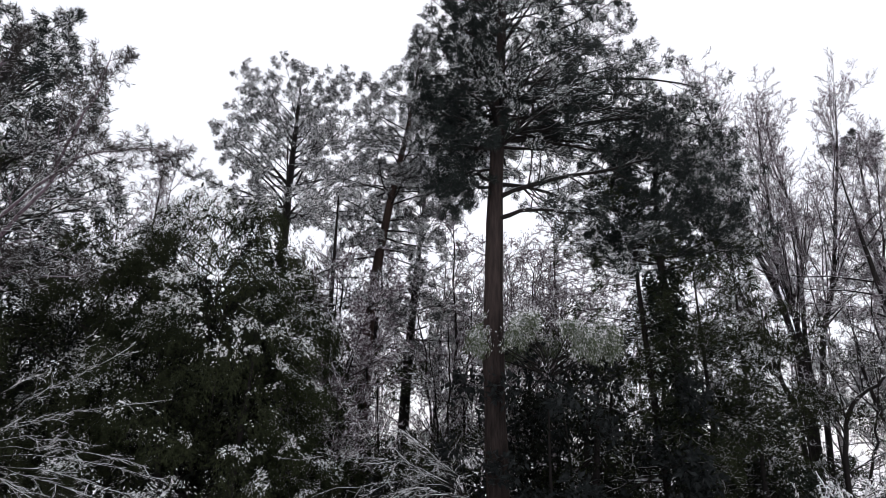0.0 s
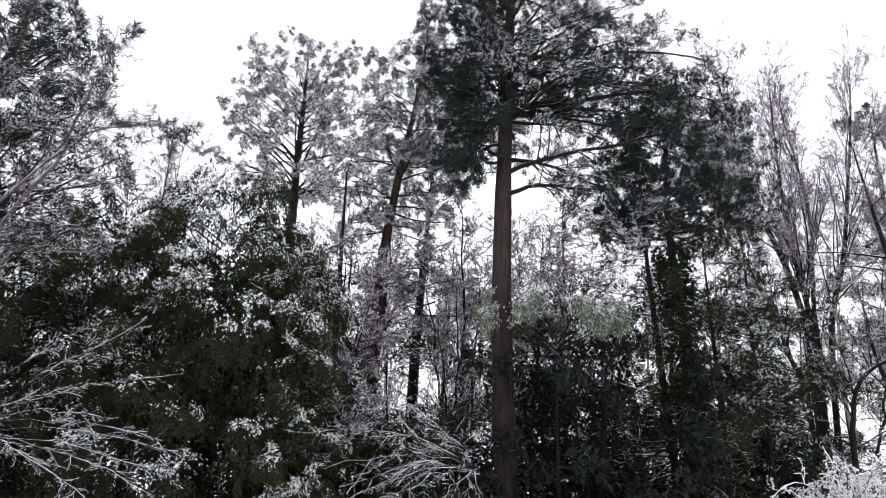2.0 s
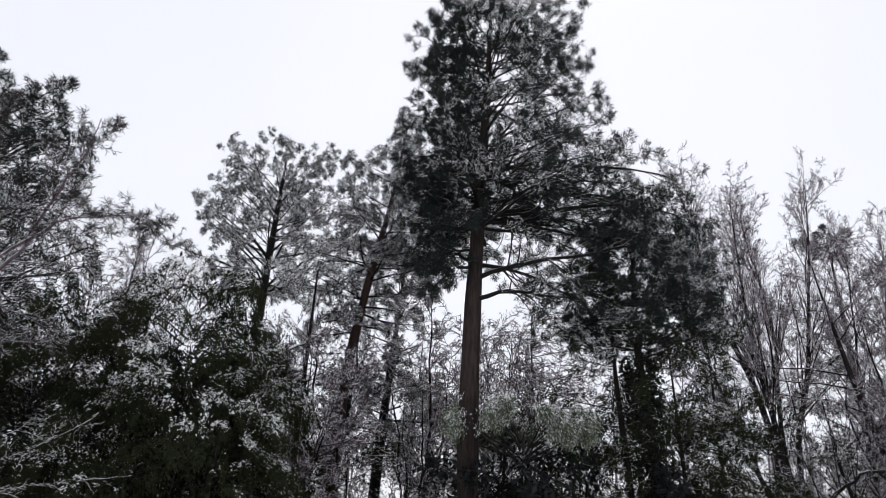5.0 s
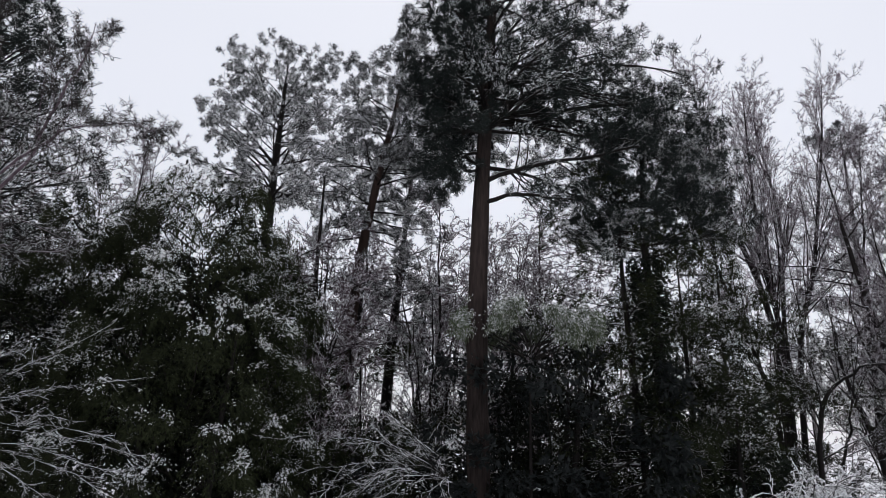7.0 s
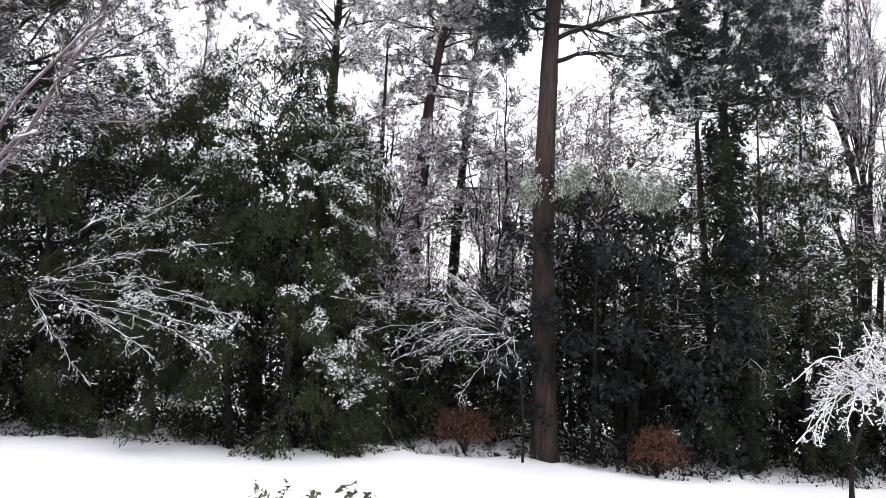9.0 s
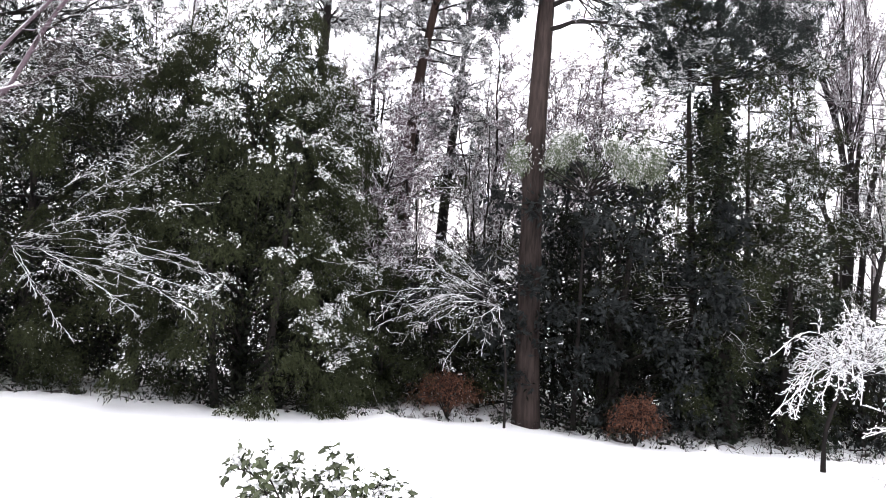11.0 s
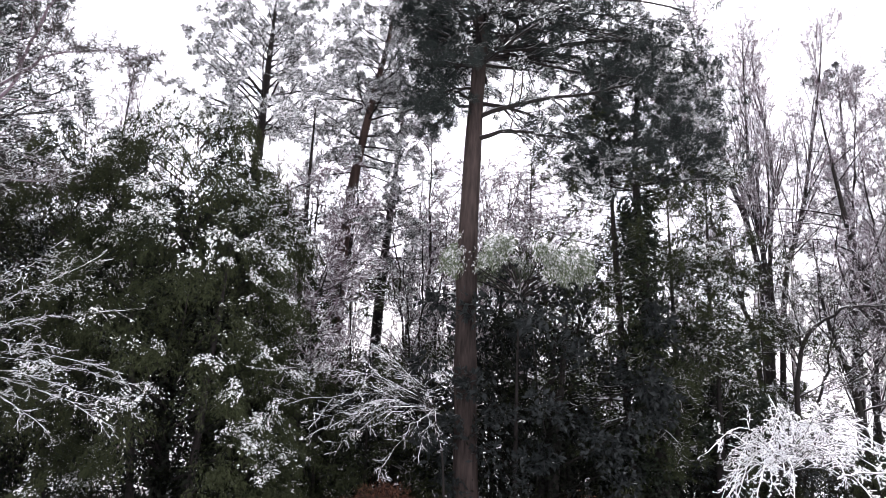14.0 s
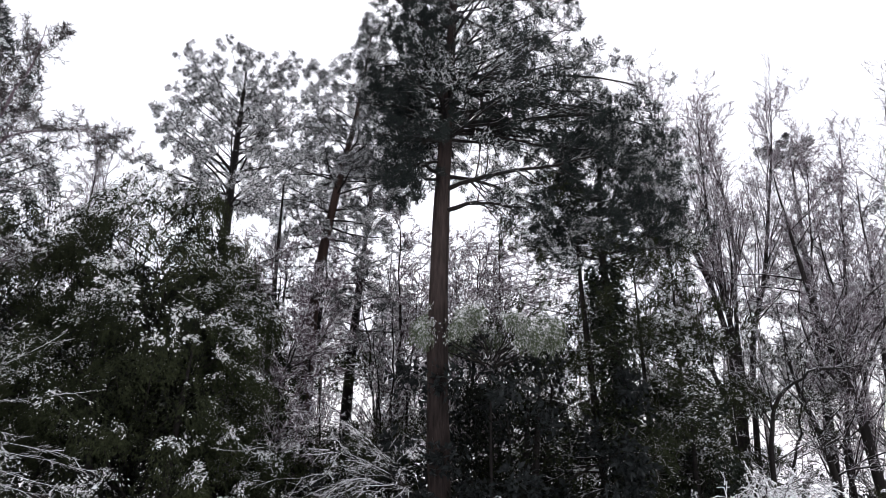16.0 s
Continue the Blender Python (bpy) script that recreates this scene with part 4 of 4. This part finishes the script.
arching("bare_shrub", 0.7, 13.1, [(-2.45, 12.2, 2.4), (-1.95, 12.2, 1.9), (-1.4, 12.1, 2.75), (-0.4, 12.1, 2.65), (0.5, 12.0, 2.3), (0.65, 11.9, 1.15), (0.1, 11.8, 1.0), (-0.5, 11.8, 0.8), (-1.1, 11.9, 1.0),
                                  (-1.5, 12.0, 1.2), (-0.4, 12.0, 2.0), (-1.2, 12.2, 2.2), (-1.0, 11.9, 1.6), (0.2, 11.8, 1.7), (-1.8, 12.1, 1.5)],
        "leafless arching shrub outlined in snow beside the pine", 401, ((12, 0.28, 40), (7, 0.42, 42), (3, 0.5, 45)), thin=0.002, coat=0.0025, radius=0.007, pull=-0.02, bare=0.25, lift=0.9, wob=0.17, cover=0.78, flat=0.6,
        stem_pts=[(0.7, 13.1, gz(0.7, 13.1) - 0.05), (0.68, 13.0, 0.4), (0.6, 12.8, 1.1), (0.4, 12.6, 1.7)])
arching("bare_shrub", -8.3, 11.4, [(-3.75, 10.5, 1.95), (-4.3, 10.3, 1.4), (-4.9, 10.2, 1.15), (-6.0, 10.1, 0.95), (-4.95, 10.4, 2.4), (-5.6, 10.2, 1.95), (-4.6, 10.5, 3.95), (-5.2, 10.4, 3.9), (-4.4, 10.5, 3.2), (-5.5, 10.2, 3.0),
                                   (-4.1, 10.5, 2.35), (-6.2, 10.1, 2.4), (-4.0, 10.3, 1.7), (-6.4, 10.1, 1.6)],
        "leafless spreading shrub with snow on every twig", 409, ((13, 0.2, 40), (8, 0.42, 42), (3, 0.5, 42)), thin=0.0022, coat=0.0025, radius=0.005, bare=0.45, lift=0.5, pull=-0.01, wob=0.16, cover=0.95, flat=0.75,
        stem_pts=[(-8.3, 11.4, gz(-8.3, 11.4) - 0.05), (-8.1, 11.1, 0.9), (-7.7, 10.8, 1.9), (-7.3, 10.6, 2.3)])


def dome_heads(x, y, z, rx, ry, drop, n, seed):
    """Ends of arching shoots spread over a dome."""
    g = np.random.default_rng(seed)
    out = []
    for k in range(n):
        a, q = k * 2.399, math.sqrt((k + 0.5) / n)
        out.append((x + rx * q * math.cos(a), y + ry * q * math.sin(a), z - drop * q ** 2.2 * g.uniform(0.7, 1.1) + g.normal(0, 0.08)))
    return out


arching("weeping_tree", 6.0, 12.0, dome_heads(7.0, 11.9, 1.7, 1.9, 1.3, 1.3, 24, 3) + [(4.9, 11.6, 0.1), (5.1, 11.3, 0.5), (5.2, 11.5, 0.3), (5.5, 11.2, 0.9), (5.8, 11.0, 0.95), (5.6, 11.4, 1.2), (6.0, 11.2, 0.9), (5.3, 11.7, 0.8),
                                     (4.95, 11.3, 0.4), (5.4, 11.0, 0.6)],
        "small weeping tree thickly laden with snow", 419, ((9, 0.3, 46), (6, 0.42, 50), (2, 0.5, 50)), thin=0.004, coat=0.0078, radius=0.012, bare=0.15, clumps=0.4, wob=0.2, flat=0.5, group="weeping trees", category="tree",
        stem_pts=[(6.0, 12.0, gz(6, 12) - 0.05), (5.98, 12.0, -0.1), (6.1, 12.0, 0.4), (6.35, 12.0, 0.85)], pull=-0.06, lift=2.0)
arching("weeping_tree", 7.4, 9.4, dome_heads(7.3, 9.2, 1.95, 1.9, 1.2, 2.0, 18, 4) + [(5.0, 8.7, -0.35), (5.25, 8.8, 0.2), (5.1, 8.6, 0.05), (5.2, 8.7, -0.55), (5.05, 8.5, 0.35), (5.3, 8.6, -0.1)],
        "weeping tree bowed down under thick snow", 421, ((7, 0.34, 46), (5, 0.42, 48), (2, 0.5, 45)), thin=0.004, coat=0.008, radius=0.018, bare=0.1, clumps=0.2, wob=0.24, group="weeping trees", category="tree",
        stem_pts=[(7.4, 9.4, gz(7.4, 9.4) - 0.05), (7.35, 9.4, 0.4), (7.3, 9.4, 1.0)], pull=-0.12)


def rusty(x, y, w, h, seed, label):
    rng = np.random.default_rng(seed)
    z0 = gz(x, y) - 0.04
    root = thing("dry_leaved_shrub", x, y, z0, label, "shrub", "rust-brown shrubs")
    n = 26
    az = np.arange(n) * 2.399
    rr = np.sqrt((np.arange(n) + 0.5) / n) * w / 2
    ends = np.stack([np.cos(az) * rr, np.sin(az) * rr, h * (1 - 0.55 * (rr / (w / 2)) ** 2.5) * rng.uniform(0.85, 1.05, n)], 1)
    lines = np.stack([rail([(0, 0, 0), (e[0] * 0.35, e[1] * 0.35, max(h * 0.6, e[2])), e], 7) for e in ends])
    rad = np.stack([np.linspace(0.014, 0.005, 8)] * n)
    s = sprout(rng, lines, rad, 7, 0.3, 1, 45, 0.35, 0.3, -0.1)
    l1 = grow(rng, s[0], s[1], s[2], 3, 0.15, (0, 0, -0.15))
    tw = Soup()
    tubes(tw, lines, rad, 4)
    tubes(tw, l1, taper(np.full(len(l1), 0.005), 3), 3)
    part("branch_mass", tw, BOUGH, root, kind="stuff")
    p = np.concatenate([l1[:, 1], l1[:, 2], l1[:, 3], lines[:, -1]])
    d = np.concatenate([l1[:, 3] - l1[:, 1]] * 3 + [lines[:, -1] - lines[:, -2]])
    part("foliage", leaves(Soup(), rng, p, unit(d), 4, 0.07, 0.018, 0.8, 0.7, 0.05), RUST, root, kind="stuff")


rusty(3.0, 12.55, 1.05, 0.85, 501, "small dome of rust-brown dry leaves beside the lawn")
rusty(-0.4, 13.75, 1.6, 0.85, 503, "low dome of rust-red dry leaves under snowy twigs")


# ---------------------------------------------------------------- laurel bush and the low wall before it
def leaf_mesh(length, width, bend):
    """One thick-bladed leaf along +x with a midrib fold and a curved tip."""
    t = np.array([0, 0.18, 0.45, 0.75, 1.0])
    w = np.array([0.06, 0.7, 1.0, 0.72, 0.0]) * width / 2
    x = t * length
    z = -bend * t ** 2
    v = np.concatenate([np.stack([x, w, z + w * 0.3], 1), np.stack([x, 0 * w, z], 1), np.stack([x, -w, z + w * 0.3], 1)])
    f = [[i + a, i + a + 1, i + b + 1, i + b] for a, b in ((5, 0), (10, 5)) for i in range(4)]
    return v, np.array(f)


def laurel(x, y):
    rng = np.random.default_rng(601)
    z0 = gz(x, y) - 0.03
    root = thing("laurel_bush", x, y, z0, "leafy evergreen laurel bush bent under clumps of snow", "bush")
    heads = [(-0.92, -0.15, 0.42), (-0.78, 0.05, 0.86), (-0.62, 0.0, 0.93), (-0.55, -0.3, 0.70), (-0.35, 0.1, 0.88), (-0.3, -0.35, 0.62), (-0.1, 0.1, 0.82), (0.06, 0.15, 0.98), (0.0, -0.4, 0.55),
             (0.25, 0.0, 0.80), (0.35, -0.3, 0.62), (0.55, 0.1, 0.82), (0.7, 0.0, 0.74), (0.84, -0.1, 0.72), (0.75, -0.35, 0.40), (0.9, -0.2, 0.33), (0.6, -0.5, 0.28), (-0.6, -0.45, 0.30),
             (0.25, -0.55, 0.30), (-0.1, -0.5, 0.30), (0.15, 0.35, 0.66), (-0.6, 0.3, 0.62), (0.5, -0.45, 0.52), (0.8, -0.45, 0.18), (-0.35, -0.5, 0.48), (0.5, 0.3, 0.55)]
    heads = [(h[0] * 0.94, h[1] * 0.9, 0.06 + h[2] * 0.89) for h in heads]
    lines = np.stack([rail([(h[0] * 0.3, h[1] * 0.2, 0), (h[0] * 0.6, h[1] * 0.6, h[2] * 0.85), h], 8) for h in heads])
    lines[:, 1:-1] += rng.normal(0, 0.014, lines[:, 1:-1].shape)
    rad = np.stack([np.linspace(0.011, 0.004, 9)] * len(heads))
    s = sprout(rng, lines, rad, 6, 0.3, 0.95, 55, 0.30, 0.1, 0.05)
    l1 = grow(rng, s[0], s[1], np.clip(s[2], 0.08, 0.3), 4, 0.14, (0, 0, -0.02))
    r1 = taper(np.full(len(l1), 0.004), 4, 0.6)
    for ln, r in zip(lines, rad):
        part("stem", tubes(Soup(), ln[None], r[None], 6), BOUGH, root)
    part("twig_mass", tubes(Soup(), l1, r1, 4), BOUGH, root, kind="stuff")
    forms = [leaf_mesh(rng.uniform(0.065, 0.1), rng.uniform(0.03, 0.042), rng.uniform(0.005, 0.04)) for k in range(5)]
    shapes = [Soup().add(v, f).mesh("leaf", BUSHLEAF) for v, f in forms]
    spots = []
    for ln in l1:
        spots += [(ln[4], unit(ln[4] - ln[3]))] * 5 + [(ln[3], unit(ln[3] - ln[2]))] * 3 + [(ln[2], unit(ln[2] - ln[1]))] * 2
    for ln in lines:
        spots += [(ln[-1], unit(ln[-1] - ln[-2]))] * 6
        for q in (2, 3, 4, 5, 6, 7):
            spots += [(ln[q] + np.array([0, -0.04, 0.03]), unit(ln[q] - ln[q - 1]))] * 2
    order = rng.permutation(len(spots))
    rest = Soup()
    for i, j in enumerate(order):
        p, d = spots[j]
        a = unit(np.asarray(d) * 0.5 + rng.normal(0, 0.6, 3) + np.array([0, 0, -0.35]))
        s_ = unit(np.cross(np.array([0, -0.5, 1.0]) + rng.normal(0, 0.6, 3), a))
        n_ = np.cross(a, s_)
        p = p + rng.normal(0, 0.012, 3)
        p[2] = max(p[2], 0.15)
        if i < 300:
            ob = new("leaf", shapes[i % 5])
            ob.parent = root
            ob.matrix_local = Matrix(((a[0], s_[0], n_[0], p[0]), (a[1], s_[1], n_[1], p[1]), (a[2], s_[2], n_[2], p[2]), (0, 0, 0, 1)))
        else:
            v, f = forms[i % 5]
            rest.add(v @ np.stack([a, s_, n_]) + p, f)
    part("leaf_mass", rest, BUSHLEAF, root, kind="stuff")
    sn = Soup()
    tips = np.concatenate([l1[:, -1], l1[:, 2], lines[:, -1], lines[:, 6]])
    tips = tips[(patchy(tips, 4.0, 3.0) + rng.normal(0, 0.12, len(tips)) > 0.45) & (tips[:, 2] > 0.15)]
    for k in range(6):
        lumps(sn, rng, tips + rng.normal(0, 0.026, tips.shape) + np.array([0, 0, 0.03]), rng.uniform(0.016, 0.038, len(tips)), 0.55, fine=True)
    part("snow_cover", sn, SNOW, root, "clumps of wet snow on the leaves", kind="stuff")


laurel(-1.08, 5.35)
wall = thing("low_wall", -1.6, 4.05, gz(-1.6, 4.05) - 0.2, "low dark timber edging capped with snow", "garden wall", turn=3.0)
bm = bmesh.new()
bmesh.ops.create_cube(bm, size=1, matrix=pose(0, 0, 0.2) @ Matrix.Diagonal((7.0, 0.5, 0.4, 1)))
bmesh.ops.bevel(bm, geom=bm.edges[:], offset=0.012, segments=2, affect="EDGES")
me = bpy.data.meshes.new("beam")
bm.to_mesh(me)
bm.free()
me.materials.append(TIMBER)
beam = new("beam", me)
beam.parent = wall
rng = np.random.default_rng(9)
u = np.linspace(-3.52, 3.52, 140)
prof = np.array([(-0.27, 0.37), (-0.28, 0.41), (-0.24, 0.445), (0, 0.46), (0.24, 0.45), (0.27, 0.42), (0.26, 0.37)])
vv = np.array([[(a, p + rng.normal(0, 0.003), q + rng.normal(0, 0.003)) for p, q in prof] for a in u])
idx = (np.arange(139)[:, None] * 7 + np.arange(6)[None]).ravel()
part("snow_cap", Soup().add(vv, np.stack([idx, idx + 7, idx + 8, idx + 1], 1)), SNOW, wall, "smooth cap of snow")


# ---------------------------------------------------------------- brush along the wood's edge and the far wood
def edge_brush():
    rng = np.random.default_rng(701)
    n = 420
    x = rng.uniform(-13, 13, n)
    y = np.interp(x, EDGE_X, EDGE_Y) + np.abs(rng.normal(0, 0.55, n)) + rng.normal(0.1, 0.08, n)
    p = np.stack([x, y, ground_z(x, y) - 0.02], 1)
    d = np.stack([rng.normal(0, 0.35, n), rng.normal(0, 0.35, n), np.ones(n)], 1)
    lines = grow(rng, p - np.array([0, 0, 0.08]), d, rng.uniform(0.12, 0.3, n) + 0.45 * (rng.random(n) < 0.15), 3, 0.15)
    rad = taper(rng.uniform(0.004, 0.009, n), 3, 0.5)
    s = sprout(rng, lines, rad, 3, 0.3, 1, 40, 0.5)
    l1 = grow(rng, s[0], s[1], s[2], 2, 0.2)
    tw = Soup()
    tubes(tw, lines, rad, 3)
    tubes(tw, l1, taper(np.full(len(l1), 0.004), 2), 3)
    ob = tagged(new("brush", tw.mesh("brush", TWIG)), "bare weed stalks and saplings along the lawn's edge", "brush", kind="stuff")
    lf = leaves(Soup(), rng, np.concatenate([l1[::2, -1], np.repeat(p[::5], 9, 0) + rng.normal(0, 0.08, (len(p[::5]) * 9, 3)) * [1, 1, 1] + [0, 0, 0.04]]), rng.normal(0, 1, (len(l1[::2]) + len(p[::5]) * 9, 3)), 2, 0.09, 0.04, 0.8, 0.2, 0.08)
    tagged(new("ground_ivy", lf.mesh("ground_ivy", IVY)), "dark low leaves poking through the snow", "ground cover", kind="stuff")
    return ob


edge_brush()


def ivy(x, y, pts, r, seed, n=2600):
    """Ivy leaves wrapped round a trunk."""
    rng = np.random.default_rng(seed)
    line = rail(pts, 40)
    t = rng.integers(0, 40, n)
    a = rng.uniform(0, 2 * math.pi, n)
    d = np.stack([np.cos(a), np.sin(a), np.zeros(n)], 1)
    p = line[t] + d * (r + np.abs(rng.normal(0, 0.08, n)))[:, None] + rng.normal(0, 0.05, (n, 3))
    ob = new("ivy", leaves(Soup(), rng, p, d, 3, 0.09, 0.075, 0.6, 0.7, 0.04).mesh("ivy", IVY))
    tagged(ob, "dark ivy climbing a pine trunk", "ivy", kind="stuff")


ivy(5.2, 14.6, [(5.25, 14.57, -0.8), (5.0, 14.65, 2.0), (4.88, 14.7, 4.6), (4.78, 14.75, 6.3)], 0.2, 801)


def far_wood():
    base = [bare_tree("bare_tree", 0, 30, [(stem(0, 30, 8.5 + k, 0.4 * k - 0.4), 0.14)], "distant bare tree in the wintry wood", 900 + k, bark=TWIG_GREY, twig=TWIG_GREY, limbs=11, angle=45,
                      up=0.25, first=0.06, ratio=0.42, thin=0.022, group="far bare trees", steps=((8, 0.45), (6, 0.5), (3, 0.6)), sides=5) for k in range(3)]
    rng = np.random.default_rng(77)
    for i in range(36):
        a = radians(-50 + 100 * (i + rng.uniform(0.1, 0.9)) / 36)
        dist = rng.uniform(25, 46)
        fx, fy = dist * math.sin(a), dist * math.cos(a)
        ob = copy_thing(base[i % 3], pose(fx, fy, gz(fx, fy) - 0.1, 0, 0, rng.uniform(0, 360)))
    for i, b in enumerate(base):
        fx, fy = (-8, 3, 12)[i], 30 + i
        b.matrix_basis = pose(fx, fy, gz(fx, fy) - 0.1)


far_wood()
